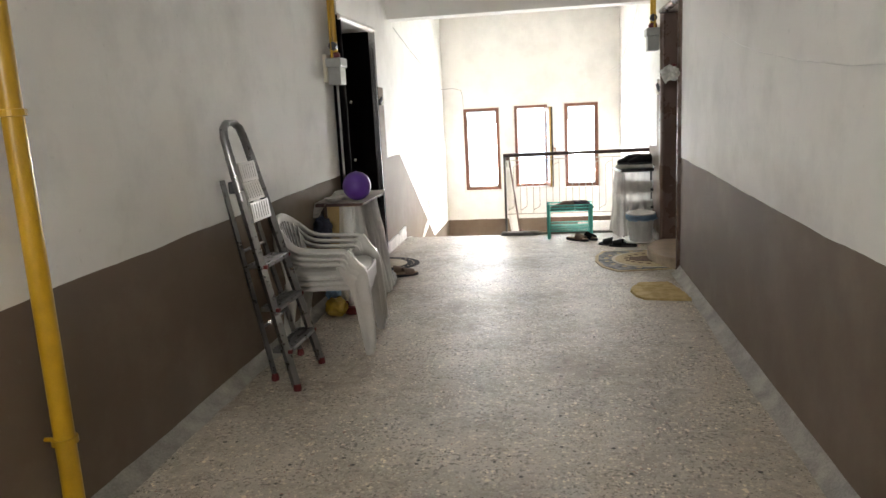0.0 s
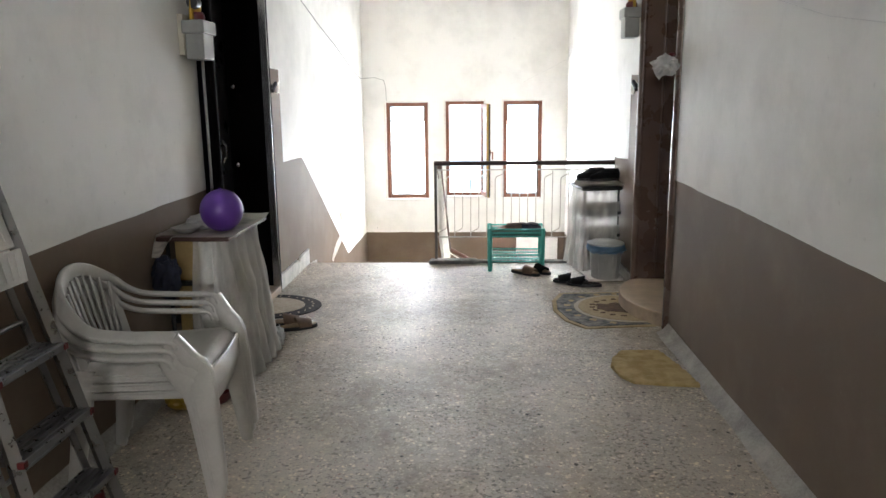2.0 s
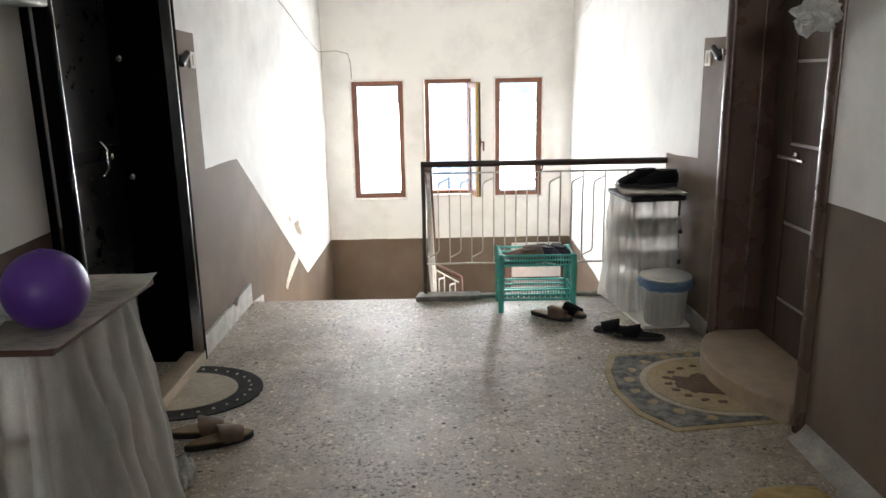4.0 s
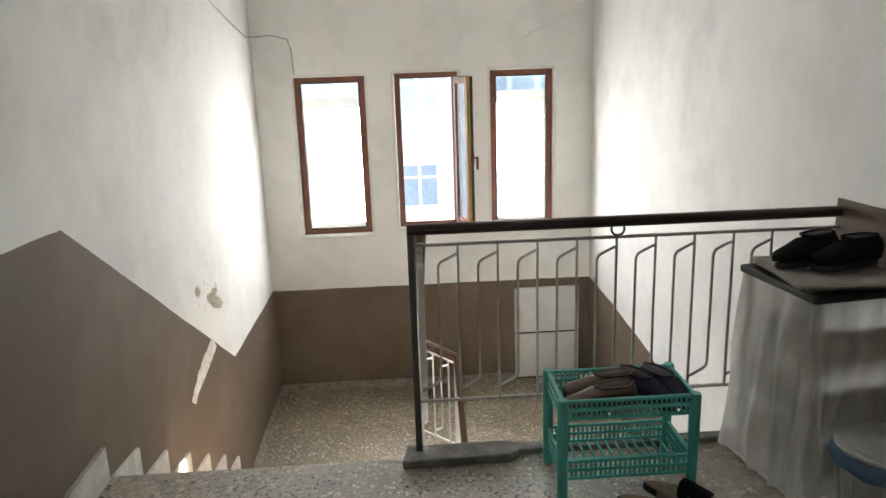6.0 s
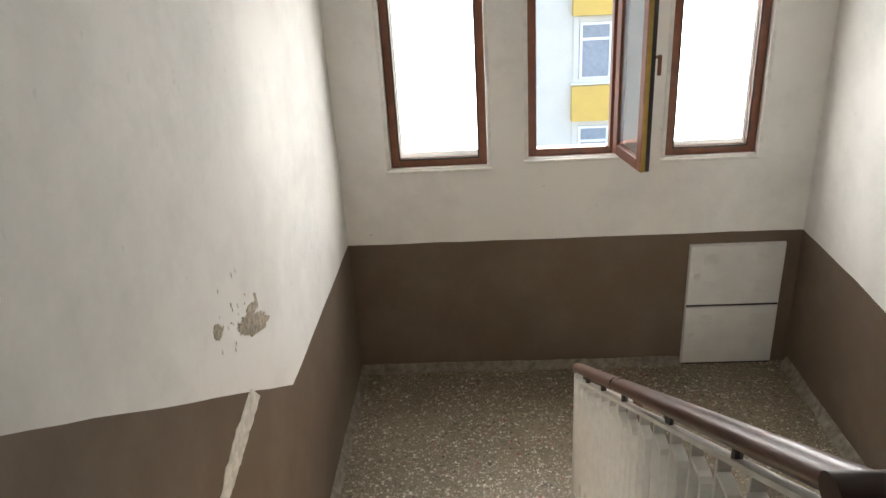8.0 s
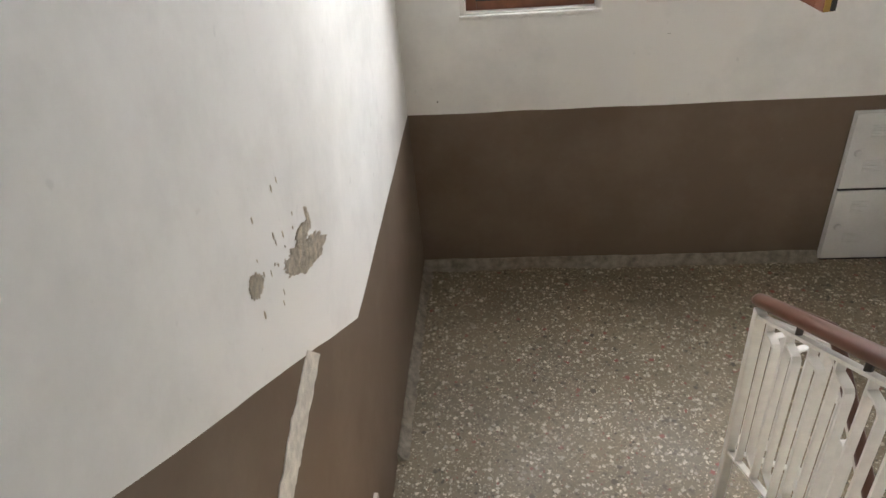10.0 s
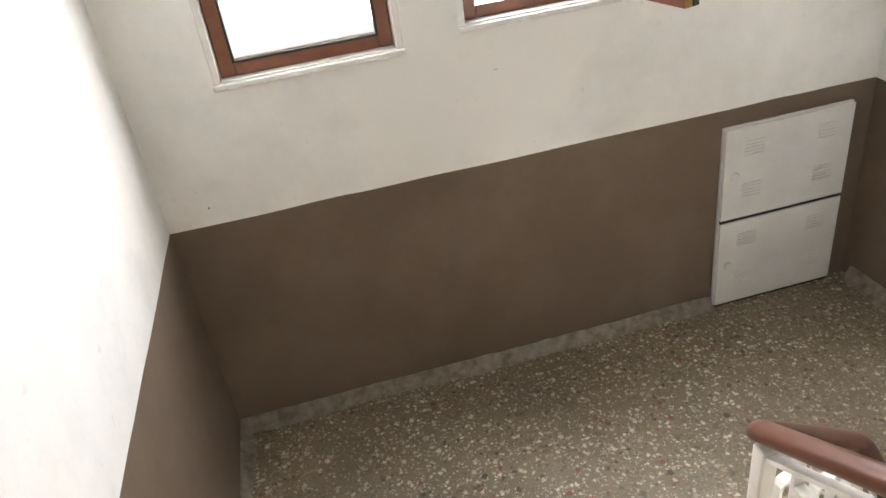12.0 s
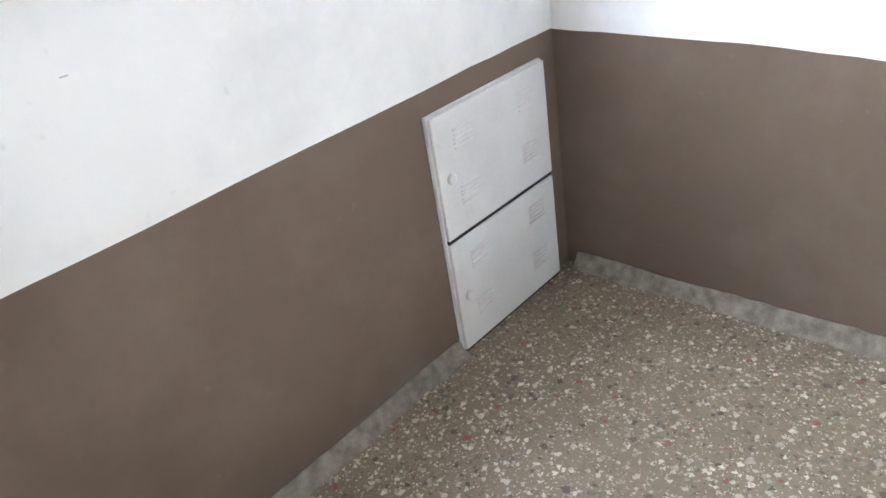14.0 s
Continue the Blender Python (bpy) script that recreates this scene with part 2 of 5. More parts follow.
M_GLASS.b.inputs["Transmission Weight"].default_value = 1.0
M_GLASS.b.inputs["IOR"].default_value = 1.45
M_GLASS = M_GLASS.done((0.93, 0.96, 0.96), 0.06)
M_FACADE = plain("cream_render", (0.47, 0.44, 0.39), 0.85, 0, 0.06, 1.5, 0.3, 0.004)
M_YELLOW = plain("ochre_render", (0.46, 0.30, 0.075), 0.85, 0, 0.08, 1.5, 0.3, 0.004)
M_WFRAME = plain("white_window_plastic", (0.58, 0.58, 0.575), 0.4)
M_FARGLASS = plain("far_window_glass", (0.20, 0.22, 0.25), 0.12, 0, 0.25, 0.6, 0.0)
M_GROUND = plain("paved_ground", (0.22, 0.21, 0.19), 0.9, 0, 0.2, 0.7)


def cloth(name, color, alpha, through=0.55):
    g = G(name)
    f = g.ramp(g.noise(240, 2), 0.35, 0.65)
    g.set(g.b, "Alpha", g.ramp(g.noise(18, 3), 0.3, 0.7, alpha - 0.05, alpha + 0.08))
    col = g.mix(f, tuple(c * 0.88 for c in color), color)
    g.done(col, 0.75, None, f, 0.3, 0.001)
    tr, mx = g.n("BsdfTranslucent", Color=col), g.n("MixShader", Fac=through)
    g.t.links.new(g.b.outputs[0], mx.inputs[1])
    g.t.links.new(tr.outputs[0], mx.inputs[2])
    if alpha < 0.6:
        # open weave between denser threads
        gap = g.n("BsdfTransparent")
        veil = g.n("MixShader", Fac=g.ramp(g.noise(9, 3, 0.5, g.scaled(1, 1, 0.25)), 0.35, 0.65, alpha, alpha + 0.28))
        g.t.links.new(gap.outputs[0], veil.inputs[1])
        g.t.links.new(mx.outputs[0], veil.inputs[2])
        g.set(g.b, "Alpha", 1.0)
        for ln in list(g.b.inputs["Alpha"].links):
            g.t.links.remove(ln)
        mx = veil
    g.t.links.new(mx.outputs[0], g.t.nodes["Material Output"].inputs[0])
    return g.m


M_FROST = cloth("frosted_white_film", (0.42, 0.42, 0.415), 1.0)
M_TULLE = cloth("translucent_white_curtain", (0.90, 0.89, 0.85), 0.44, 0.55)
M_TRAY = plain("glossy_black_plastic", (0.018, 0.018, 0.019), 0.34, 0, 0.2, 20, 0.02)
M_BASKET = plain("grey_shelf_plastic", (0.36, 0.355, 0.345), 0.5, 0, 0.1, 14)
M_KERB = plain("dark_cement", (0.20, 0.19, 0.175), 0.85, 0, 0.35, 16, 0.8, 0.006)
M_STEPSKIRT = plain("pale_cement_skirting", (0.55, 0.53, 0.49), 0.8, 0, 0.22, 12, 0.6, 0.004)
M_CABLE = plain("grey_cable", (0.30, 0.29, 0.28), 0.6)
M_RUST = plain("pale_scuff", (0.52, 0.50, 0.46), 0.85, 0, 0.2, 60)
M_PLASTIC = cloth("translucent_white_plastic", (0.70, 0.70, 0.68), 0.85)
M_BLUE = cloth("blue_plastic_bag", (0.40, 0.58, 0.76), 0.7)
M_LID = plain("pale_lid_plastic", (0.60, 0.60, 0.585), 0.35, 0, 0.06, 12)


def woven(name, a, b, scale=60.0):
    g = G(name)
    f = g.ramp(g.add(g.mul(g.noise(scale, 3), 0.6), g.mul(g.noise(9, 4), 0.4)), 0.4, 0.6)
    weave = g.noise(400, 2)
    return g.done(g.mix(f, a, b), 0.95, None, weave, 0.6, 0.002)


M_RUGDARK = woven("dark_rug_border", (0.016, 0.015, 0.018), (0.045, 0.042, 0.042))
M_RUGTAN = woven("tan_rug_pile", (0.34, 0.265, 0.15), (0.45, 0.36, 0.22))
M_RUGGREY = woven("grey_blue_rug_pile", (0.07, 0.075, 0.08), (0.26, 0.25, 0.22), 22)
M_RUGRED = woven("brown_rug_motif", (0.09, 0.06, 0.04), (0.17, 0.11, 0.07))
M_RUGPALE = woven("pale_rug_pile", (0.42, 0.36, 0.27), (0.52, 0.46, 0.36))
M_RAG = woven("tan_rag", (0.38, 0.28, 0.11), (0.50, 0.38, 0.18), 18)

# ---- building helpers ----


def finish(bm, smooth=None):
    me = bpy.data.meshes.new("mesh")
    bmesh.ops.recalc_face_normals(bm, faces=bm.faces)
    bm.to_mesh(me)
    bm.free()
    if smooth:
        for p in me.polygons:
            p.use_smooth = True
        me.set_sharp_from_angle(angle=radians(smooth))
    return me


def part(name, bm, material, parent=None, label="", smooth=None):
    me = finish(bm, smooth)
    for mt in material if isinstance(material, (list, tuple)) else [material]:
        me.materials.append(mt)
    me.name = name
    ob = new(name, me)
    if parent is not None:
        ob.parent = parent
    if label:
        ob["label"] = label
    return ob


def thing(name, label, category, m=None, group="", kind=""):
    ob = new(name)
    ob.empty_display_size = 0.1
    if m is not None:
        ob.matrix_world = m
    return tagged(ob, label, category, group, kind)


def structure(name, bm, material, label, category, smooth=None):
    return tagged(part(name, bm, material, None, "", smooth), label, category, "", "structure")


def box(x0, x1, y0, y1, z0, z1, bevel=0.0, bm=None, m=None):
    b = bmesh.new()
    bmesh.ops.create_cube(b, size=1)
    bmesh.ops.scale(b, vec=(x1 - x0, y1 - y0, z1 - z0), verts=b.verts)
    bmesh.ops.translate(b, vec=((x0 + x1) / 2, (y0 + y1) / 2, (z0 + z1) / 2), verts=b.verts)
    if bevel:
        bmesh.ops.bevel(b, geom=b.edges[:], offset=bevel, segments=2, affect="EDGES", profile=0.5)
    if m is not None:
        bmesh.ops.transform(b, matrix=m, verts=b.verts)
    return join(bm, b)


def join(bm, b):
    if bm is None:
        return b
    me = bpy.data.meshes.new("tmp")
    b.to_mesh(me)
    b.free()
    bm.from_mesh(me)
    bpy.data.meshes.remove(me)
    return bm


def tube(points, radius, sides=10, bm=None, closed=False, flat=1.0):
    """A round bar along a line of points; flat squeezes it along its second axis."""
    b = bmesh.new()
    pts = [Vector(p) for p in points]
    n = len(pts)
    radii = radius if isinstance(radius, (list, tuple)) else [radius] * n
    rings, up = [], None
    for i, p in enumerate(pts):
        a, c = pts[(i - 1) % n] if closed or i else p, pts[(i + 1) % n] if closed or i < n - 1 else p
        d = (c - a).normalized()
        if up is None:
            up = Vector((0, 0, 1)) if abs(d.z) < 0.9 else Vector((1, 0, 0))
        side = d.cross(up).normalized()
        up = side.cross(d).normalized()
        rings.append([b.verts.new(p + radii[i] * (math.cos(2 * math.pi * k / sides) * side + flat * math.sin(2 * math.pi * k / sides) * up)) for k in range(sides)])
    for i in range(n if closed else n - 1):
        r, s = rings[i], rings[(i + 1) % n]
        for k in range(sides):
            b.faces.new((r[k], r[(k + 1) % sides], s[(k + 1) % sides], s[k]))
    if not closed:
        b.faces.new(rings[0])
        b.faces.new(rings[-1][::-1])
    return join(bm, b)


def lathe(profile, sides=32, bm=None, m=None, cap=True):
    """Turns (radius, height) points about z."""
    b = bmesh.new()
    rings = []
    for r, z in profile:
        rings.append([b.verts.new((r * math.cos(2 * math.pi * k / sides), r * math.sin(2 * math.pi * k / sides), z)) for k in range(sides)])
    for r, s in zip(rings, rings[1:]):
        for k in range(sides):
            b.faces.new((r[k], r[(k + 1) % sides], s[(k + 1) % sides], s[k]))
    if cap:
        b.faces.new(rings[0][::-1])
        b.faces.new(rings[-1])
    if m is not None:
        bmesh.ops.transform(b, matrix=m, verts=b.verts)
    return join(bm, b)


def prism(outline, depth, m=None, bm=None, bevel=0.0):
    """A flat outline in x and y, raised by depth along z."""
    b = bmesh.new()
    low = [b.verts.new((x, y, 0)) for x, y in outline]
    f = b.faces.new(low)
    top = bmesh.ops.extrude_face_region(b, geom=[f])
    bmesh.ops.translate(b, vec=(0, 0, depth), verts=[v for v in top["geom"] if isinstance(v, bmesh.types.BMVert)])
    if bevel:
        bmesh.ops.recalc_face_normals(b, faces=b.faces)
        bmesh.ops.bevel(b, geom=[e for e in b.edges if len(e.link_faces) == 2 and e.calc_face_angle(0) > 0.6], offset=bevel, segments=2, affect="EDGES", profile=0.5)
    if m is not None:
        bmesh.ops.transform(b, matrix=m, verts=b.verts)
    return join(bm, b)


# yz outlines are raised along x by this turn: outline x -> world y, outline y -> world z
YZ = Matrix(((0, 0, 1, 0), (1, 0, 0, 0), (0, 1, 0, 0), (0, 0, 0, 1)))
# xz outlines are raised along -y: outline x -> world x, outline y -> world z
XZ = Matrix(((1, 0, 0, 0), (0, 0, -1, 0), (0, 1, 0, 0), (0, 0, 0, 1)))


def line(points, v):
    for (a, b), (c, d) in zip(points, points[1:]):
        if v <= c:
            return b + (d - b) * (v - a) / (c - a)
    return points[-1][1]


def painted_wall(axis, at, out, pieces, dado, thick=0.2):
    """A wall of upright strips along y (axis 'x') or x (axis 'y'): the dado below the line, white above, with a hand-painted edge."""
    b = bmesh.new()

    def vert(u, d, z):
        return b.verts.new((at + out * d, u, z) if axis == "x" else (u, at + out * d, z))

    for u0, u1, z0, z1 in pieces:
        cuts = sorted({u0, u1, *[p[0] for p in dado if u0 < p[0] < u1], *[u0 + (u1 - u0) * i / max(1, int((u1 - u0) / 0.09)) for i in range(int((u1 - u0) / 0.09))]})
        cols = []
        for u in cuts:
            z = line(dado, u) + 0.007 * noise.noise((u * 3.1, at, 0.3)) + 0.003 * noise.noise((u * 14, at, 7.0))
            z = min(max(z, z0), z1)
            cols.append((vert(u, 0, z0), vert(u, 0, z), vert(u, 0, z1), z))
        for p, q in zip(cols, cols[1:]):
            if p[3] > z0 or q[3] > z0:
                b.faces.new((p[0], q[0], q[1], p[1])).material_index = 1
            if p[3] < z1 or q[3] < z1:
                b.faces.new((p[1], q[1], q[2], p[2])).material_index = 0
        k = [vert(u, d, z) for d in (0, thick) for u, z in ((u0, z0), (u1, z0), (u1, z1), (u0, z1))]
        b.faces.new(k[4:])
        for i in range(4):
            b.faces.new((k[i], k[(i + 1) % 4], k[4 + (i + 1) % 4], k[4 + i]))
    return b


# ---- the setting ----
LEFT, STAIRLEFT, RIGHT, BACK, LAND = -1.43, -1.357, 1.287, 11.575, -1.232
RISE, TREAD, EDGE = LAND / -7, 0.296, 8.15
TOP, BEAM, STAIRTOP = 2.62, 2.31, 2.95
dado_left = [(-9, 0.84), (2.3, 0.855), (5.5, 0.90), (7.18, 0.91), (7.181, 1.635), (7.505, 1.63), (7.507, 0.94), (8.11, 0.93), (10.12, -0.335), (12, -0.35)]
dado_right = [(-9, 0.84), (3.0, 0.865), (6.2, 0.925), (7.27, 0.92), (7.271, 1.555), (7.63, 1.56), (7.632, 0.93), (8.19, 0.91), (8.20, -1.7), (9.2, -1.12), (9.6, -0.80), (9.86, -0.50), (10.0, -0.425), (11.0, -0.36), (12, -0.35)]
wl = painted_wall("x", LEFT, -1, [(-3.2, 1.10, -0.2, 3.0), (1.10, 2.00, 2.13, 3.0), (2.00, 6.07, -0.2, 3.0)], dado_left)
join(wl, painted_wall("x", STAIRLEFT, -1, [(6.07, 7.17, 2.13, 3.0), (7.17, 11.575, -2.6, 3.0)], dado_left, 0.26))
structure("wall_left", wl, [M_WHITE, M_DADO], "white corridor wall with brown painted dado, worn", "wall")
wr = painted_wall("x", RIGHT, 1, [(-3.2, 6.29, -0.2, 3.0), (6.29, 7.25, 2.13, 3.0), (7.25, 11.575, -2.6, 3.0)], dado_right)
structure("wall_right", wr, [M_WHITE, M_DADO], "white corridor wall with brown painted dado, hairline crack", "wall")
W1, W2, W3 = (-1.072, -0.503, 0.092, 1.368), (-0.295, 0.226, 0.125, 1.378), (0.458, 0.980, 0.098, 1.378)
bits = [(LEFT - 0.2, W1[0], -2.6, 3.0), (W1[0], W1[1], -2.6, W1[2]), (W1[0], W1[1], W1[3], 3.0), (W1[1], W2[0], -2.6, 3.0), (W2[0], W2[1], -2.6, W2[2]), (W2[0], W2[1], W2[3], 3.0),
        (W2[1], W3[0], -2.6, 3.0), (W3[0], W3[1], -2.6, W3[2]), (W3[0], W3[1], W3[3], 3.0), (W3[1], RIGHT + 0.2, -2.6, 3.0)]
structure("wall_back", painted_wall("y", BACK, 1, bits, [(-3, -0.35), (3, -0.35)]), [M_WHITE, M_DADO], "white stairwell wall with brown dado and three windows", "wall")
bits = [(LEFT - 0.2, -1.40, -0.2, 3.0), (-1.40, 0.04, -0.2, 1.80), (-1.40, 0.04, 2.50, 3.0), (0.04, RIGHT + 0.2, -0.2, 3.0)]
structure("wall_front", painted_wall("y", -3.0, -1, bits, [(-3, 0.9), (3, 0.9)]), [M_WHITE, M_DADO], "white corridor end wall with brown dado", "wall")
structure("floor", box(LEFT - 0.2, RIGHT + 0.2, -3.2, EDGE, -0.22, 0), M_FLOOR, "worn grey terrazzo corridor floor", "floor")
structure("ceiling", box(LEFT - 0.2, RIGHT + 0.2, -3.2, 7.85, TOP, TOP + 0.2), M_CEIL, "plain white corridor ceiling", "ceiling")
structure("beam", box(LEFT - 0.1, RIGHT + 0.1, 7.85, 8.1, BEAM, 3.15), M_CEIL, "white painted ceiling beam before the stairwell", "beam")
structure("ceiling_stairwell", box(LEFT - 0.2, RIGHT + 0.2, 8.1, BACK + 0.2, STAIRTOP, STAIRTOP + 0.2), M_CEIL, "plain white stairwell ceiling", "ceiling")
structure("floor_edge", box(-0.26, RIGHT, EDGE, 8.21, -0.22, -0.003), M_FLOOR, "terrazzo floor edge under the railing", "floor")
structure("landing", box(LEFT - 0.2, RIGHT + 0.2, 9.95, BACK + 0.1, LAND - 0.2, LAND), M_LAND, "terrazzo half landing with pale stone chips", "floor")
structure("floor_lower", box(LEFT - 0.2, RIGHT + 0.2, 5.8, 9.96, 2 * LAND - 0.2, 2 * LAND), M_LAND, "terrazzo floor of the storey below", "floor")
structure("wall_lower", box(LEFT - 0.2, RIGHT + 0.2, 5.6, 5.8, -2.6, -0.22), M_WHITE, "white wall on the storey below", "wall")

stairs = thing("staircase", "terrazzo stairs going down to the half landing", "stairs", None, "", "structure")
for k in range(1, 7):
    y0 = EDGE + TREAD * (k - 1)
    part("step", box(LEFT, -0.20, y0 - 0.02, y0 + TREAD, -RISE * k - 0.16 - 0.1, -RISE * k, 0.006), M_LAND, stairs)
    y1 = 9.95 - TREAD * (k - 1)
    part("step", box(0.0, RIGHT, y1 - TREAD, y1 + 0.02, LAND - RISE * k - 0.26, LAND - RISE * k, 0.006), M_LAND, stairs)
part("nosing", box(LEFT, -0.262, EDGE, EDGE + 0.02, -0.035, -0.0005, 0.003), M_FLOOR, stairs)

# skirting: coved cement strips, stepped beside the stairs


def cove(points, out, height, seed, z0=LAND, wide=0.040, n=40):
    """A coved cement strip with an uneven foot along a line on the floor."""
    b = bmesh.new()
    rings = []
    (xa, ya), (xb, yb) = points
    for i in range(n + 1):
        u = i / n
        x, y = xa + (xb - xa) * u, ya + (yb - ya) * u
        foot = wide + 0.018 * noise.noise((u * 5, seed, 0)) + 0.012 * noise.noise((u * 24, seed, 3))
        h = height + 0.010 * noise.noise((u * 6, seed, 5)) + 0.005 * noise.noise((u * 31, seed, 8))
        rings.append([b.verts.new((x + out[0] * d, y + out[1] * d, z0 + z)) for d, z in ((-0.01, -0.02), (-0.01, h), (0.006, h), (wide * 0.33, h * 0.58), (wide * 0.60, h * 0.26), (foot, 0.003), (foot, -0.02))])
    for r, q in zip(rings, rings[1:]):
        for k in range(7):
            b.faces.new((r[k], r[(k + 1) % 7], q[(k + 1) % 7], q[k]))
    b.faces.new(rings[0])
    b.faces.new(rings[-1][::-1])
    return b


sk = cove(((LEFT, -3.0), (LEFT, 1.04)), (1, 0), 0.05, 21.0, 0.0, 0.08)
join(sk, cove(((LEFT, 2.05), (LEFT, 6.03)), (1, 0), 0.05, 23.0, 0.0, 0.08, 90))
structure("baseboard", sk, M_SKIRT, "grey coved cement skirting, chipped", "skirting", 60)
# a broken plaster strip between the black door and the stairs, its top edge uneven
ys = [7.2 + 0.95 * i / 40 for i in range(41)]
crest = [(y, 0.108 + 0.022 * (y - 7.2) + 0.012 * noise.noise((y * 5, 1.0, 0)) + 0.010 * noise.noise((y * 21, 4.0, 0)) - (0.05 * max(0, 1 - abs(y - 7.80) / 0.05))) for y in ys]
structure("baseboard", prism([(7.2, 0.0)] + crest + [(8.15, 0.0)], 0.018, Matrix.Translation((STAIRLEFT - 0.002, 0, 0)) @ YZ), M_STEPSKIRT, "pale broken cement skirting beside the black door", "skirting")
sk = cove(((RIGHT, -3.0), (RIGHT, 6.24)), (-1, 0), 0.058, 31.0, 0.0, 0.072, 180)
box(RIGHT - 0.014, RIGHT + 0.01, 7.30, 8.2, 0.0, 0.10, 0.003, sk)
structure("baseboard", sk, M_SKIRT, "grey coved cement skirting, chipped", "skirting", 60)
sk = cove(((STAIRLEFT, BACK), (0.645, BACK)), (0, -1), 0.046, 1.0, LAND, 0.044, 90)
join(sk, cove(((RIGHT, BACK - 0.045), (RIGHT, 9.95)), (-1, 0), 0.050, 4.0, LAND, 0.048, 80))
join(sk, cove(((STAIRLEFT, 10.3), (STAIRLEFT, BACK - 0.01)), (1, 0), 0.040, 7.0))
structure("baseboard", sk, M_COVE, "grey coved cement landing skirting, uneven", "skirting", 60)
sk = bmesh.new()
for k in range(1, 7):
    y, z = EDGE + TREAD * k - 0.004, -RISE * k
    prism([(y - 0.29, z - 0.002), (y, z - 0.002), (y + 0.002, z + 0.138), (y - 0.29, z + 0.166)], 0.016, Matrix.Translation((STAIRLEFT - 0.002, 0, 0)) @ YZ, sk)
structure("stair_skirting", sk, M_STEPSKIRT, "pale stepped cement skirting beside the stairs", "skirting")

# ---- windows ----


def rect_frame(x0, x1, z0, z1, w, y0, y1, bevel=0.004):
    """Four mitre-less members round a rectangle in x and z."""
    b = box(x0, x0 + w, y0, y1, z0, z1, bevel)
    box(x1 - w, x1, y0, y1, z0, z1, bevel, b)
    box(x0 + w, x1 - w, y0, y1, z1 - w, z1, bevel, b)
    box(x0 + w, x1 - w, y0, y1, z0, z0 + w, bevel, b)
    return b


def window(name, w, fixed):
    x0, x1, z0, z1 = w
    win = thing(name, "narrow brown-framed window with frosted pane" if fixed else "narrow brown-framed window, its casement open inwards", "window", None, "stairwell windows", "structure")
    part("window_frame", rect_frame(x0 + 0.012, x1 - 0.012, z0 + 0.012, z1 - 0.008, 0.046, BACK + 0.035, BACK + 0.10), M_PVC, win, "reddish brown plastic frame")
    part("reveal", rect_frame(x0 - 0.012, x1 + 0.012, z0 - 0.004, z1 + 0.012, 0.022, BACK - 0.004, BACK + 0.16, 0.003), M_TRIM, win, "white plaster reveal")
    part("window_sill", box(x0 - 0.016, x1 + 0.016, BACK - 0.018, BACK + 0.04, z0 - 0.008, z0 + 0.011, 0.004), M_TRIM, win, "thin white stone sill")
    if fixed:
        part("glazing_bead", rect_frame(x0 + 0.056, x1 - 0.056, z0 + 0.056, z1 - 0.052, 0.008, BACK + 0.03, BACK + 0.05, 0.002), M_GASKET, win)
        p = part("pane", box(x0 + 0.05, x1 - 0.05, BACK + 0.062, BACK + 0.068, z0 + 0.05, z1 - 0.05), M_GLASS, win)
        p.visible_shadow = False
        part("frosted_film", box(x0 + 0.05, x1 - 0.05, BACK + 0.088, BACK + 0.092, z0 + 0.05, z1 - 0.17), M_FROST, win, "white frosted film")
        part("pane", box(x0 + 0.05, x1 - 0.05, BACK + 0.086, BACK + 0.092, z1 - 0.168, z1 - 0.05), M_GLASS, win, "clear upper pane")
    return win


window("window_1", W1, True)
mid = window("window_2", W2, False)
window("window_3", W3, True)
# the open casement hangs on the side towards the right wall
hx, hy, fx, fy = 0.195, 11.555, 0.268, 11.18
wide = math.hypot(fx - hx, fy - hy)
sash = new("casement")
sash.parent = mid
sash.matrix_world = Matrix.Translation((hx, hy, 0)) @ Matrix.Rotation(math.atan2(fy - hy, fx - hx), 4, "Z")
sz0, sz1 = 0.165, 1.335
bm = rect_frame(0.0, wide, sz0, sz1, 0.058, -0.022, 0.022)
me = part("sash_frame", bm, [M_PVC, M_PVC_IN], sash, "brown sash with ochre inner edge")
for p in me.data.polygons:
    if p.normal.x > 0.5 and p.center.x > wide - 0.02:
        p.material_index = 1
p = part("pane", box(0.05, wide - 0.05, -0.012, -0.006, sz0 + 0.05, sz1 - 0.05), M_GLASS, sash)
p.visible_shadow = False
part("gasket", rect_frame(0.012, wide - 0.012, sz0 + 0.012, sz1 - 0.012, 0.01, 0.022, 0.028, 0.002), M_GASKET, sash)
part("rebate", box(wide - 0.004, wide + 0.006, 0.004, 0.024, sz0 + 0.004, sz1 - 0.004, 0.002), M_GASKET, sash, "dark rebate along the sash edge")
bm = box(wide - 0.045, wide - 0.018, 0.022, 0.036, 0.69, 0.77, 0.004)
box(wide - 0.04, wide - 0.022, 0.052, 0.070, 0.64, 0.74, 0.005, bm)
tube([(wide - 0.031, 0.03, 0.73), (wide - 0.031, 0.066, 0.73)], 0.008, 8, bm)
part("window_handle", bm, M_PVC, sash)

# an unseen window assumed at the other end of the corridor, round the fill lamp
bw = thing("window_4", "assumed high white-framed window at the corridor end, unseen", "window", None, "", "structure")
part("window_frame", rect_frame(-1.40, 0.04, 1.80, 2.50, 0.05, -3.10, -3.04), M_TRIM, bw)
part("pane", box(-1.37, 0.01, -3.09, -3.08, 1.83, 2.47), M_WFRAME, bw, "frosted pane")

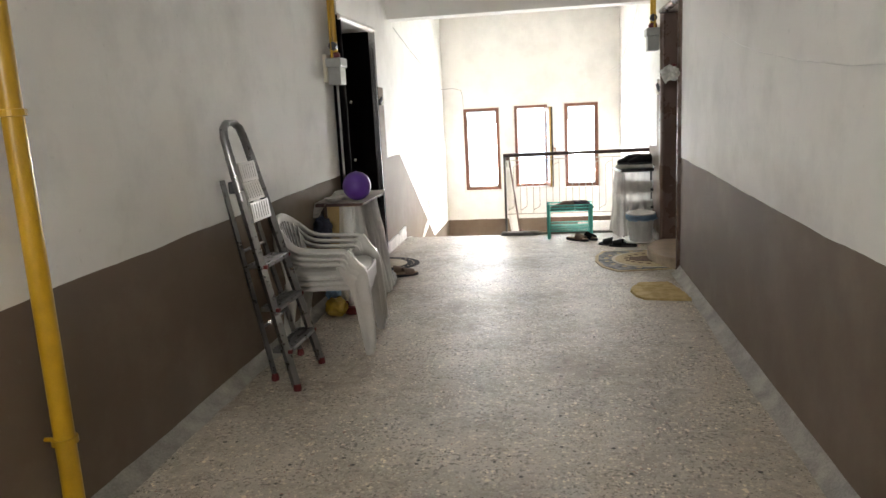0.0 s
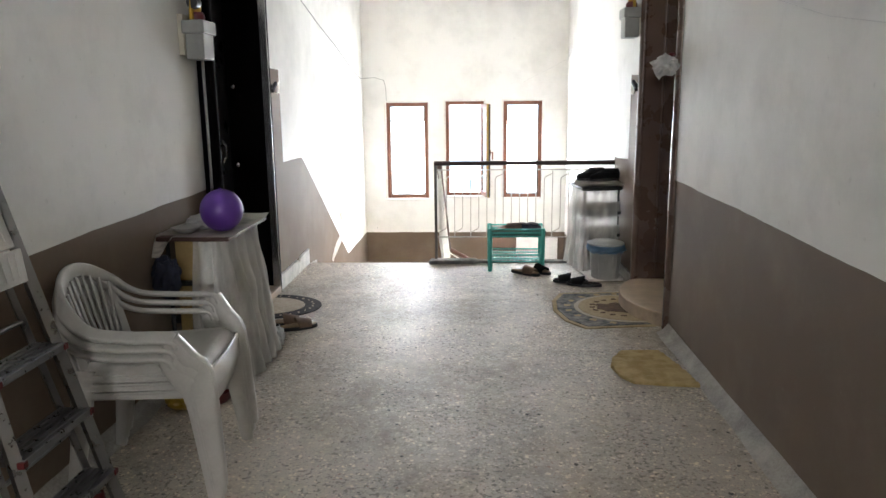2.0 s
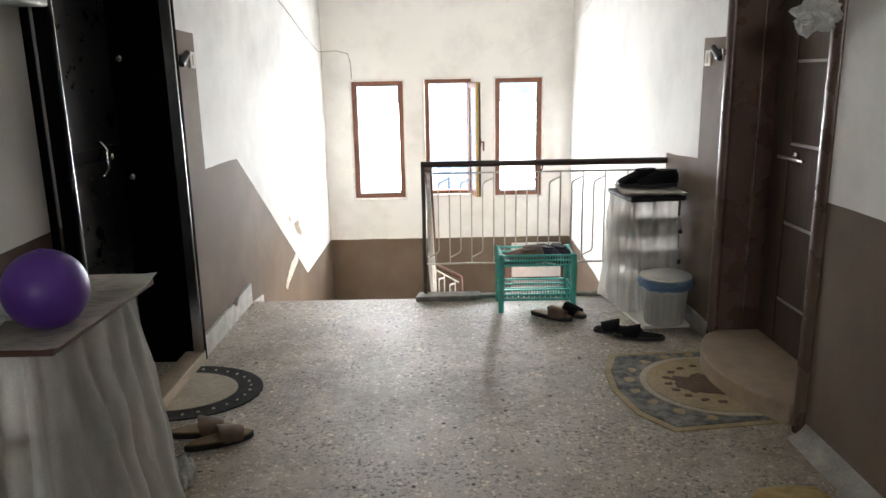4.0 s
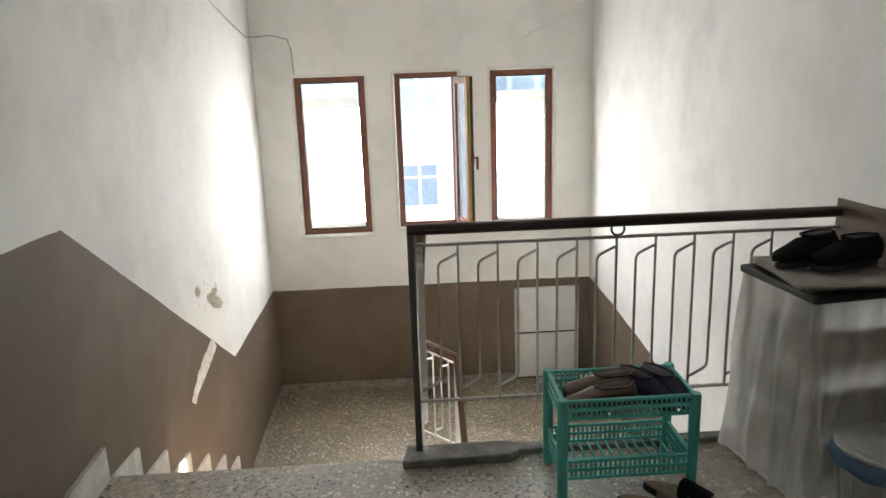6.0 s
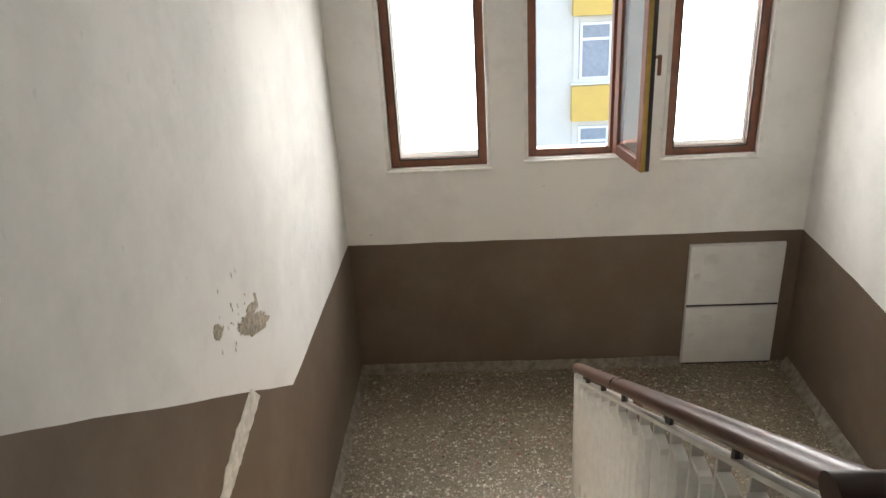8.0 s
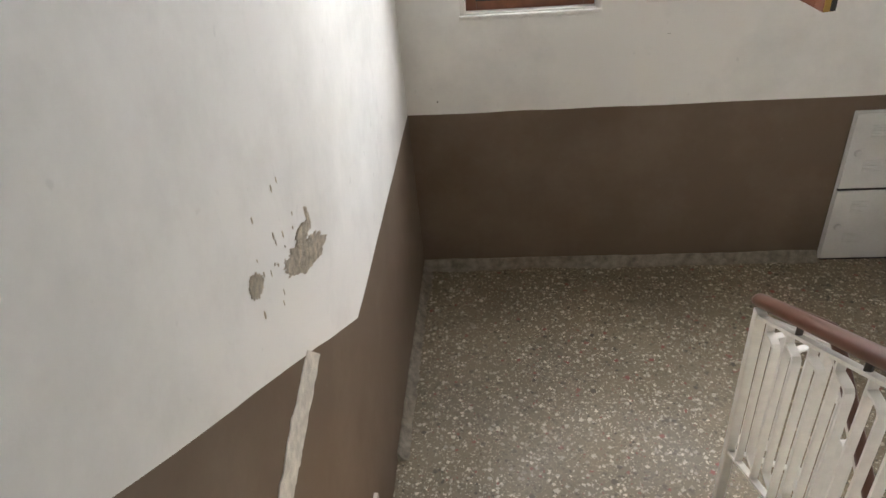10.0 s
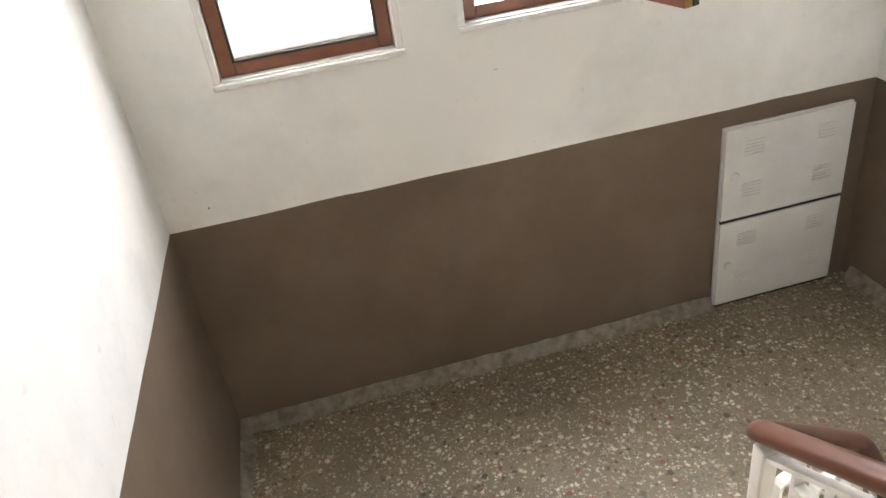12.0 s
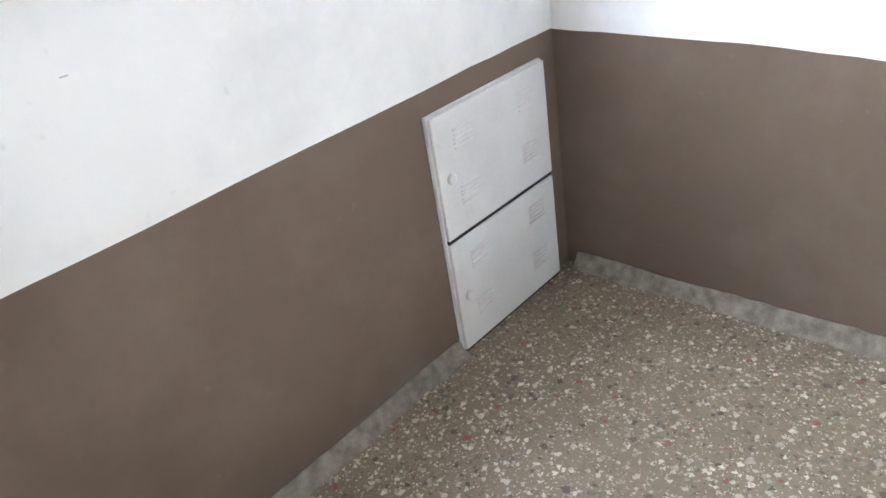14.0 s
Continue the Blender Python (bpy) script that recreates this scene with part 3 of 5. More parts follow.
# ---- house across the yard ----
house = thing("apartment_building", "cream rendered apartment house with ochre panels", "building")
FY = 27.5
part("wall", box(-12, 14, FY, FY + 6, -9, 5.6), M_FACADE, house)
part("roof", box(-12.3, 14.3, FY - 0.4, FY + 6.3, 5.6, 5.85), M_WFRAME, house)


def far_window(x0, x1, z0, z1, panes):
    part("window_trim", rect_frame(x0 - 0.16, x1 + 0.16, z0 - 0.10, z1 + 0.16, 0.14, FY - 0.06, FY + 0.02), M_FACADE, house, "raised render surround")
    part("window_sill", box(x0 - 0.22, x1 + 0.22, FY - 0.14, FY, z0 - 0.14, z0 - 0.07, 0.01), M_WFRAME, house)
    w = part("window", rect_frame(x0, x1, z0, z1, 0.07, FY - 0.05, FY + 0.03), M_WFRAME, house, "white plastic window")
    n = (x1 - x0) / panes
    for i in range(panes):
        part("pane", box(x0 + n * i + 0.05, x0 + n * (i + 1) - 0.05, FY - 0.022, FY - 0.012, z0 + 0.05, z1 - 0.05), M_FARGLASS, w)
        part("transom", box(x0 + n * i + 0.05, x0 + n * (i + 1) - 0.05, FY - 0.045, FY - 0.010, z1 - 0.46, z1 - 0.39), M_WFRAME, w)
        part("curtain", box(x0 + n * i + (0.07 if i % 2 else 0.16 * n + 0.10), x0 + n * (i + 1) - (0.16 * n + 0.10 if i % 2 else 0.07), FY - 0.012, FY - 0.006, z0 + 0.06, z1 - 0.06), M_FACADE, w)
        if i:
            part("mullion", box(x0 + n * i - 0.04, x0 + n * i + 0.04, FY - 0.045, FY + 0.02, z0 + 0.06, z1 - 0.06), M_WFRAME, w)


for k in range(-2, 2):
    z = -2.68 + 2.75 * k
    for x in (-9.4, -5.2, -0.35, 6.4, 10.4):
        far_window(x, x + 1.17, z, z + 1.35, 2)
    far_window(2.15, 4.6, z + 0.02, z + 1.5, 3)
    part("spandrel", box(1.94, 4.9, FY - 0.32, FY, z - 1.05, z - 0.10), M_YELLOW, house, "ochre rendered panel")
gr = bmesh.new()
bmesh.ops.create_grid(gr, x_segments=2, y_segments=2, size=600)
bmesh.ops.translate(gr, vec=(0, 0, -8.8), verts=gr.verts)
structure("ground", gr, M_GROUND, "paved yard between the houses", "ground")

# ---- railing ----


def sweep(points, width, thick, normal_hint, bm=None):
    """A flat band along points; width lies along the hint, thick across."""
    b = bmesh.new()
    rings = []
    pts = [Vector(p) for p in points]
    for i, p in enumerate(pts):
        d = (pts[min(i + 1, len(pts) - 1)] - pts[max(i - 1, 0)]).normalized()
        w = normal_hint(p) if callable(normal_hint) else Vector(normal_hint)
        w = (w - d * w.dot(d)).normalized()
        s = d.cross(w).normalized()
        wi = width[i] if isinstance(width, list) else width
        ring = []
        for k in range(12):
            a = 2 * math.pi * k / 12
            ca, sa = math.cos(a), math.sin(a)
            ring.append(b.verts.new(p + w * wi / 2 * math.copysign(abs(ca) ** 0.5, ca) + s * thick / 2 * math.copysign(abs(sa) ** 0.5, sa)))
        rings.append(ring)
    for r, s in zip(rings, rings[1:]):
        for k in range(12):
            b.faces.new((r[k], r[(k + 1) % 12], s[(k + 1) % 12], s[k]))
    b.faces.new(rings[0])
    b.faces.new(rings[-1][::-1])
    return join(bm, b)


def bar_sweep(points, width, thick, across):
    """A square-edged bar along points."""
    b = bmesh.new()
    pts = [Vector(p) for p in points]
    rings = []
    for i, p in enumerate(pts):
        d = (pts[min(i + 1, len(pts) - 1)] - pts[max(i - 1, 0)]).normalized()
        w = Vector(across).normalized()
        s = d.cross(w).normalized()
        rings.append([b.verts.new(p + w * a * width / 2 + s * c * thick / 2) for a, c in ((-1, -1), (1, -1), (1, 1), (-1, 1))])
    for r, q in zip(rings, rings[1:]):
        for k in range(4):
            b.faces.new((r[k], r[(k + 1) % 4], q[(k + 1) % 4], q[k]))
    b.faces.new(rings[0])
    b.faces.new(rings[-1][::-1])
    return b



railing = thing("railing", "grey metal stair railing with dark brown handrail", "railing")
RY, RX = 8.168, -0.226


def flat_bar(points, across, wide=0.022):
    """A flat steel bar, its broad side across the railing."""
    return bar_sweep(points, wide, 0.0075, across)


def rounded(points, r=0.02, steps=3):
    out = [Vector(points[0])]
    for a, b, c in zip(points, points[1:], points[2:]):
        a, b, c = Vector(a), Vector(b), Vector(c)
        p, q = b + (a - b).normalized() * r, b + (c - b).normalized() * r
        out += [p.lerp(b, i / steps).lerp(b.lerp(q, i / steps), i / steps) for i in range(steps + 1)]
    return out + [Vector(points[-1])]


def railing_run(p0, p1, bars, pitch, first, wide=0.022, paint=None):
    """Top rail, bottom rail, handrail and paired bars from p0 to p1 (floor points along the run)."""
    a, b = Vector(p0), Vector(p1)
    flat = Vector((b.x - a.x, b.y - a.y, 0))
    length = flat.length

    def at(u, z):
        q = a.lerp(b, u / length)
        return Vector((q.x, q.y, q.z + z))

    across = Vector((0, 0, 1)).cross(flat).normalized()
    for z, nm in ((0.808, "top_rail"), (0.228, "bottom_rail")):
        part(nm, bar_sweep([at(0, z), at(length, z)], max(wide, 0.013), 0.009, across), paint or M_BALU, railing)
    for i in range(bars):
        u = first + pitch * i
        part("bar", flat_bar([at(u, 0.228), at(u, 0.808)], across, wide), paint or M_BALU, railing)
        v = u - pitch * 0.5
        part("bent_bar", flat_bar(rounded([at(u, 0.775), at(v, 0.742), at(v, 0.305), at(max(u - pitch, 0), 0.268)]), across, wide), paint or M_BALU, railing)


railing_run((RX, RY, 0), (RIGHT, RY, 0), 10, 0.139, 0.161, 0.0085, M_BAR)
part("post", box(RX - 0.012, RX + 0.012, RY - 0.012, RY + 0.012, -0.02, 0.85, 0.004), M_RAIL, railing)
HZ = 0.864
part("handrail", tube([(RX - 0.012, RY, HZ), (RIGHT - 0.004, RY, HZ)], 0.025, 14, None, False, 0.78), M_HAND, railing, "brown plastic handrail, coloured darker as if backlit", 40)


def ring_at(x, y, z, along_y):
    pts = []
    for k in range(16):
        c, s_ = 0.023 * math.cos(k * math.pi / 8), 0.023 * math.sin(k * math.pi / 8)
        pts.append((x, y + c, z + s_) if along_y else (x + c, y, z + s_))
    part("ring", tube(pts, 0.0045, 6, None, True), M_RAIL, railing)


ring_at(0.495, RY, 0.836, False)
# the sloping run beside the stairs, its turn, and the run along the lower flight, all in the sun-lightened paint
SX, SY0, SY1, SLOPE = -0.195, RY + 0.02, 10.08, 0.593
SZ1 = -SLOPE * (SY1 - SY0)
TX, TY, TZ = 0.045, 10.12, SZ1 - 0.15
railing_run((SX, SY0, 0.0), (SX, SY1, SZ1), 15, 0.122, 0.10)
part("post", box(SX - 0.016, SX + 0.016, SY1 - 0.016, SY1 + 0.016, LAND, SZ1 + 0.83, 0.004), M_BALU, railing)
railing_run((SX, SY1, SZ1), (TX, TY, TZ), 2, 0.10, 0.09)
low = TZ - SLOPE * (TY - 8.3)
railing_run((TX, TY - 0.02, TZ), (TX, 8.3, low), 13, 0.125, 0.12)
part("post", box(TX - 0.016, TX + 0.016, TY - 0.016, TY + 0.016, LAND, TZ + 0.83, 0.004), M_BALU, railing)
part("handrail", tube(rounded([(SX, RY, HZ), (SX, SY1 + 0.03, SZ1 + HZ - 0.02), (TX, TY, TZ + HZ), (TX, 8.3, low + HZ)], 0.025), 0.025, 14, None, False, 0.78), M_HANDLOW, railing, "reddish brown plastic handrail", 40)
for k in (0.30, 1.05, 1.35, 1.65):
    z = -SLOPE * k
    part("spacer", tube([(SX, SY0 + k, z + 0.81), (SX, SY0 + k, z + 0.85)], 0.009, 8), M_RAIL, railing)
ring_at(SX, SY0 + 0.65, 0.835 - SLOPE * 0.65, True)
kerb = thing("railing_kerb", "chipped grey cement kerb under the railing", "kerb")
part("kerb_end", prism([(-0.29, 8.09), (0.10, 8.10), (0.14, 8.13), (0.12, 8.205), (-0.27, 8.205)], 0.034, None, None, 0.006), M_KERB, kerb)
part("kerb_strip", prism([(0.13, 8.15), (1.0, 8.155), (1.0, 8.205), (0.13, 8.205)], 0.022, None, None, 0.004), M_KERB, kerb)

# ---- doors ----


def striped_leaf(leaf, lx, side, y0, y1, leaf_mat):
    """Walnut boards set apart by an upright groove and level chrome strips, with a long lever."""
    groove, zs = 7.045, (0.07, 0.318, 0.69, 1.06, 1.43, 1.80, 2.12)
    f = lx - side * 0.010
    part("stile", box(min(lx, f), max(lx, f), groove + 0.004, y1 - 0.014, 0.07, 2.12, 0.003), leaf_mat, leaf)
    for a, b in zip(zs, zs[1:]):
        part("door_panel", box(min(lx, f), max(lx, f), y0 + 0.014, groove - 0.004, a + 0.008, b - 0.008, 0.003), leaf_mat, leaf)
    for z in zs[1:-1]:
        part("chrome_strip", box(min(lx, f), max(lx, f), y0 + 0.014, groove - 0.002, z - 0.0065, z + 0.0065, 0.002), M_STRIP, leaf, "level chrome strip")
    h = tube([(lx - side * 0.062, 6.80, 1.005), (lx - side * 0.062, 7.035, 1.005)], 0.009, 12)
    tube([(lx, 6.97, 1.005), (lx - side * 0.062, 6.97, 1.005)], 0.010, 12, h)
    lathe([(0.026, 0.0), (0.026, 0.014), (0.018, 0.020)], 20, h, Matrix.Translation((lx - side * 0.008, 6.97, 1.005)) @ Matrix.Rotation(-side * math.pi / 2, 4, "Y"))
    part("door_handle", h, M_CHROME, leaf, "chrome lever handle", 40)


def door(name, x, side, y0, y1, leaf_depth, leaf_mat, casing_mat, label, handle_near, handle_y=None, recess=0.25, striped=False):
    """A flat's door in a side wall: lining, casing, panelled leaf, threshold. side is -1 on the left wall, 1 on the right."""
    d = thing(name, label, "door", None, "", "structure")
    for y, s in ((y0, -1), (y1, 1)):
        part("casing", tube([(x, y + s * 0.018, 0.0), (x, y + s * 0.018, 2.16)], 0.036, 16, None, False, 0.75), casing_mat, d, "", 50)
        part("lining", box(min(x, x + side * recess), max(x, x + side * recess), y - (0.012 if s > 0 else 0), y + (0.012 if s < 0 else 0), 0.0, 2.13), casing_mat, d)
    part("casing", tube([(x, y0 - 0.05, 2.145), (x, y1 + 0.05, 2.145)], 0.036, 16, None, False, 0.75), M_TRIM if name == "door_1" else casing_mat, d, "", 50)
    lx = x + side * leaf_depth
    leaf = part("door_leaf", box(min(lx, lx + side * 0.05), max(lx, lx + side * 0.05), y0 + 0.012, y1 - 0.012, 0.06, 2.13, 0.003), leaf_mat, d)
    if striped:
        striped_leaf(leaf, lx, side, y0, y1, leaf_mat)
        return d
    w = (y1 - y0 - 0.12) / 2
    for i in range(2):
        for z0, z1 in ((0.16, 0.62), (0.68, 1.05), (1.11, 2.03)):
            ya = y0 + 0.05 + i * (w + 0.02)
            part("door_panel", box(min(lx, lx - side * 0.012), max(lx, lx - side * 0.012), ya, ya + w, z0, z1, 0.006), leaf_mat, leaf)
    hyy = handle_y or (y0 + 0.10 if handle_near else y1 - 0.10)
    h = tube([(lx, hyy, 1.05), (lx - side * 0.055, hyy, 1.05), (lx - side * 0.055, hyy + (0.12 if handle_near else -0.12), 1.05)], 0.009, 8)
    box(min(lx, lx - side * 0.016), max(lx, lx - side * 0.016), hyy - 0.022, hyy + 0.022, 0.93, 1.16, 0.004, h)
    if handle_near:
        h = tube([(lx, hyy, 0.99), (lx - side * 0.035, hyy, 0.995), (lx - side * 0.06, hyy, 1.03), (lx - side * 0.06, hyy, 1.10), (lx - side * 0.035, hyy, 1.135), (lx, hyy, 1.14)], 0.009, 10)
        lathe([(0.02, 0.0), (0.02, 0.012), (0.012, 0.02)], 16, h, Matrix.Translation((lx, hyy + 0.16, 1.06)) @ Matrix.Rotation(-side * math.pi / 2, 4, "Y"))
    part("door_handle", h, M_CHROME, leaf, "chrome handle")
    return d


d1 = door("door_1", STAIRLEFT, -1, 6.09, 7.16, 0.28, M_DOORLEAF, M_DOORL, "nearly black flat door, closed, in a deep black lining", True, 6.88, 0.32)
for z in (0.95, 1.50):
    part("lock_stud", lathe([(0.016, 0.0), (0.016, 0.008), (0.009, 0.016)], 14, None, Matrix.Translation((STAIRLEFT - 0.235, 7.148, z)) @ Matrix.Rotation(math.pi / 2, 4, "X")), M_CHROME, d1, "chrome lock stud", 30)
d2 = door("door_2", RIGHT, 1, 6.31, 7.24, 0.23, M_DOORR, M_CASING, "dark walnut flat door with chrome strips in a glossy casing", False, None, 0.30, True)
part("lining_bead", tube([(RIGHT + 0.14, 7.226, 0.09), (RIGHT + 0.14, 7.226, 2.12)], 0.009, 10), M_CASING, d2, "", 40)
door("door_3", LEFT, -1, 1.12, 1.99, 0.07, M_DOORL, M_CASING, "dark flat door, closed", True)
for x0, x1, y0, y1, nm in ((-1.85, -1.632, 0.9, 2.2, 0), (-1.90, -1.70, 5.9, 7.35, 0), (1.60, 1.80, 6.1, 7.45, 0)):
    structure("wall_behind_door", box(x0, x1, y0, y1, -0.22, 3.0), M_WHITE, "plain wall behind the flat door", "wall")
# solid wall over and beside the two deep door recesses
for x0, x1, y0, y1, z0, z1 in ((1.489, 1.602, 6.11, 7.44, 2.135, 2.99), (1.489, 1.602, 6.11, 6.305, -0.2, 2.13), (1.489, 1.602, 7.255, 7.44, -0.2, 2.13),
                               (-1.702, -1.619, 5.91, 7.34, 2.135, 2.99), (-1.702, -1.619, 5.91, 6.085, -0.2, 2.13), (-1.702, -1.619, 7.175, 7.34, -0.2, 2.13)):
    structure("wall_behind_door", box(x0, x1, y0, y1, z0, z1), M_WHITE, "plain wall round the door recess", "wall")
part("jamb_edge", box(STAIRLEFT - 0.02, STAIRLEFT + 0.031, 7.128, 7.136, 0.05, 2.13, 0.002), M_CHROME, bpy.data.objects["door_1"], "bright metal door edge")
part("inner_jamb", box(STAIRLEFT - 0.055, STAIRLEFT + 0.012, 6.088, 6.118, 0.05, 2.13, 0.004), M_CHROME, bpy.data.objects["door_1"], "bright metal door edge")
part("threshold", box(STAIRLEFT - 0.07, STAIRLEFT + 0.03, 6.10, 7.16, 0.0, 0.055, 0.006), M_MARBLE, bpy.data.objects["door_1"])
ell = [(RIGHT + 0.23, 6.325)] + [(1.30 - 0.20 * math.sin(math.pi * i / 20) ** 0.6, 6.325 + 0.9 * i / 20) for i in range(21)] + [(RIGHT + 0.23, 7.225)]
part("threshold", prism(ell, 0.095, None, None, 0.008), M_MARBLE, bpy.data.objects["door_2"], "rounded beige stone step")

# ---- fixtures on the landing and walls ----
cab = thing("electric_cabinet", "white enamelled two-door electric cabinet on the landing wall", "cabinet")
part("cabinet_body", box(0.648, 1.198, BACK - 0.012, BACK + 0.05, LAND + 0.003, -0.42, 0.004), M_CABINET, cab)
for z0, z1 in ((LAND + 0.012, -0.827), (-0.812, -0.424)):
    dr = part("cabinet_door", box(0.652, 1.194, BACK - 0.026, BACK - 0.013, z0, z1, 0.004), M_CABINET, cab)
    part("lock", lathe([(0.018, 0), (0.018, 0.006), (0.012, 0.010)], 16, None, Matrix.Translation((0.70, BACK - 0.026, z0 + 0.19)) @ Matrix.Rotation(math.pi / 2, 4, "X")), M_CABINET, dr, "round lock", 30)
    for cx in (0.775, 1.085):
        for cz in (z0 + 0.09, z1 - 0.12):
            for i in range(5):
                part("louvre", box(cx - 0.042, cx + 0.042, BACK - 0.030, BACK - 0.025, cz + i * 0.014, cz + i * 0.014 + 0.006, 0.002), M_CABINET, dr)
part("gap_strip", box(0.655, 1.191, BACK - 0.020, BACK - 0.0125, -0.826, -0.813), M_GASKET, cab, "dark gap between the doors")
part("gap_strip", box(0.66, 1.19, BACK - 0.02, BACK + 0.02, LAND, LAND + 0.006), M_GASKET, cab)


def gas_box(x, side, y, z):
    """A gas meter box on a side wall with its pipe, red collar and valve."""
    g = thing("gas_meter", "grey plastic gas meter box on a yellow pipe", "gas meter", None, "gas meters")
    xi = x - side * 0.13
    part("meter_body", box(min(x - side * 0.03, xi), max(x - side * 0.03, xi), y - 0.075, y + 0.075, z - 0.10, z + 0.04, 0.008), M_METER, g)
    part("meter_cover", box(min(x - side * 0.02, xi - side * 0.012), max(x - side * 0.02, xi - side * 0.012), y - 0.095, y + 0.09, z + 0.03, z + 0.10, 0.008), M_METER, g)
    part("wall_plate", box(min(x, x - side * 0.03), max(x, x - side * 0.03), y - 0.09, y + 0.09, z - 0.08, z + 0.13, 0.004), M_IVORY, g)
    xc = x - side * 0.075
    part("collar", lathe([(0.036, 0), (0.04, 0.01), (0.04, 0.03), (0.03, 0.045)], 20, None, Matrix.Translation((xc, y, z + 0.10))), M_RED, g, "red collar", 30)
    part("gas_pipe", tube([(xc, y, z + 0.13), (xc, y, TOP)], 0.024, 14), M_GAS, g, "yellow pipe", 40)
    part("thin_pipe", tube([(xc + side * 0.01, y - 0.05, z + 0.10), (xc + side * 0.01, y - 0.05, TOP)], 0.011, 10), M_GAS, g, "", 40)
    part("valve", lathe([(0.03, -0.03), (0.034, 0.0), (0.03, 0.03)], 16, None, Matrix.Translation((xc, y - 0.03, z + 0.19)) @ Matrix.Rotation(math.pi / 2, 4, "X")), M_BLACK, g, "black valve", 30)
    return g


gas_box(LEFT, -1, 5.93, 1.72)
gas_box(RIGHT, 1, 7.36, 1.91)
pipe = thing("gas_pipe_riser", "yellow painted gas riser pipe clamped to the wall", "pipe")
part("pipe", tube([(LEFT + 0.075, 2.37, 0.0), (LEFT + 0.075, 2.37, TOP)], 0.034, 20), M_GAS, pipe, "", 40)
for z in (0.37, 1.46):
    part("clamp", lathe([(0.036, -0.012), (0.043, -0.01), (0.043, 0.01), (0.036, 0.012)], 20, tube([(LEFT, 2.37, z), (LEFT + 0.05, 2.37, z)], 0.008, 8), Matrix.Translation((LEFT + 0.075, 2.37, z))), M_GAS, pipe)


def switch(x, side, y, z):
    s = thing("wall_switch", "cream light switch beside the flat door", "switch", None, "switches")
    part("plate", box(min(x, x - side * 0.012), max(x, x - side * 0.012), y - 0.04, y + 0.04, z - 0.04, z + 0.04, 0.003), M_IVORY, s)
    part("rocker", box(min(x - side * 0.01, x - side * 0.018), max(x - side * 0.01, x - side * 0.018), y - 0.012, y + 0.012, z - 0.025, z + 0.025, 0.002), M_IVORY, s)


def bell(x, side, y, z):
    s = thing("door_chain_holder", "dark metal door fitting with a bright latch", "door fitting", None, "door fittings")
    part("plate", box(min(x, x - side * 0.012), max(x, x - side * 0.012), y - 0.05, y + 0.05, z - 0.025, z + 0.025, 0.003), M_CHROME, s)
    part("latch", tube([(x - side * 0.02, y - 0.045, z - 0.02), (x - side * 0.025, y + 0.045, z + 0.035)], 0.015, 10), M_BLACK, s, "black latch", 40)


switch(STAIRLEFT, -1, 7.44, 1.495)
switch(RIGHT, 1, 7.545, 1.46)
bell(STAIRLEFT, -1, 7.28, 1.49)
bell(RIGHT, 1, 7.39, 1.475)
wire = thing("wall_cable", "thin pale cable stapled to the stairwell wall", "cable")
part("cable_run", tube([(STAIRLEFT + 0.006, 8.15, 2.26), (STAIRLEFT + 0.006, 9.0, 2.09), (STAIRLEFT + 0.006, 9.77, 1.96), (STAIRLEFT + 0.006, 10.7, 1.77), (STAIRLEFT + 0.006, 11.35, 1.665), (STAIRLEFT + 0.02, 11.562, 1.67), (-1.20, 11.567, 1.68), (-1.08, 11.567, 1.645), (-1.055, 11.567, 1.56), (-1.05, 11.567, 1.385)], 0.0042, 6), M_CABLE, wire, "", 60)
wire = thing("wall_cable", "thin white thread hanging along the corridor wall", "cable")
part("cable_run", tube([(RIGHT - 0.004, 5.1, 1.80), (RIGHT - 0.004, 4.5, 1.655), (RIGHT - 0.004, 4.05, 1.585), (RIGHT - 0.004, 3.5, 1.52), (RIGHT - 0.004, 2.98, 1.475), (RIGHT - 0.004, 2.5, 1.46)], 0.0013, 6), M_WIRE, wire, "", 60)

wire = thing("wall_cable", "faint pale cable rising along the stairwell wall", "cable")
part("cable_run", tube([(0.72, BACK - 0.005, 1.60), (0.80, BACK - 0.005, 1.645), (1.06, BACK - 0.005, 1.77), (RIGHT - 0.012, BACK - 0.008, 1.885), (RIGHT - 0.005, 10.9, 1.99), (RIGHT - 0.005, 9.9, 2.20), (RIGHT - 0.005, 9.2, 2.44)], 0.0028, 6), M_WIRE, wire, "", 60)


def smooth_line(points, n=6):
    """Points along a smooth curve through the given ones."""
    p = [Vector(q) for q in points]
    out = []
    for i in range(len(p) - 1):
        a, b, c, d = p[max(i - 1, 0)], p[i], p[i + 1], p[min(i + 2, len(p) - 1)]
        for k in range(n):
            t = k / n
            out.append(0.5 * ((2 * b) + (c - a) * t + (2 * a - 5 * b + 4 * c - d) * t * t + (3 * b - a - 3 * c + d) * t ** 3))
    return out + [p[-1]]


def blotch(cy, cz, ry, rz, seed, n=26, spiky=0.35):
    return [(cy + ry * r * math.cos(a), cz + rz * r * math.sin(a)) for a, r in
            ((2 * math.pi * i / n, 1 + spiky * (0.9 * noise.noise((math.cos(2 * math.pi * i / n) * 1.6, math.sin(2 * math.pi * i / n) * 1.6, seed)) + 0.7 * noise.noise((math.cos(2 * math.pi * i / n) * 6, math.sin(2 * math.pi * i / n) * 6, seed + 9)) + (0.28 * noise.noise((math.cos(2 * math.pi * i / n) * 17, math.sin(2 * math.pi * i / n) * 17, seed + 4)) if n > 60 else 0))) for i in range(n))]


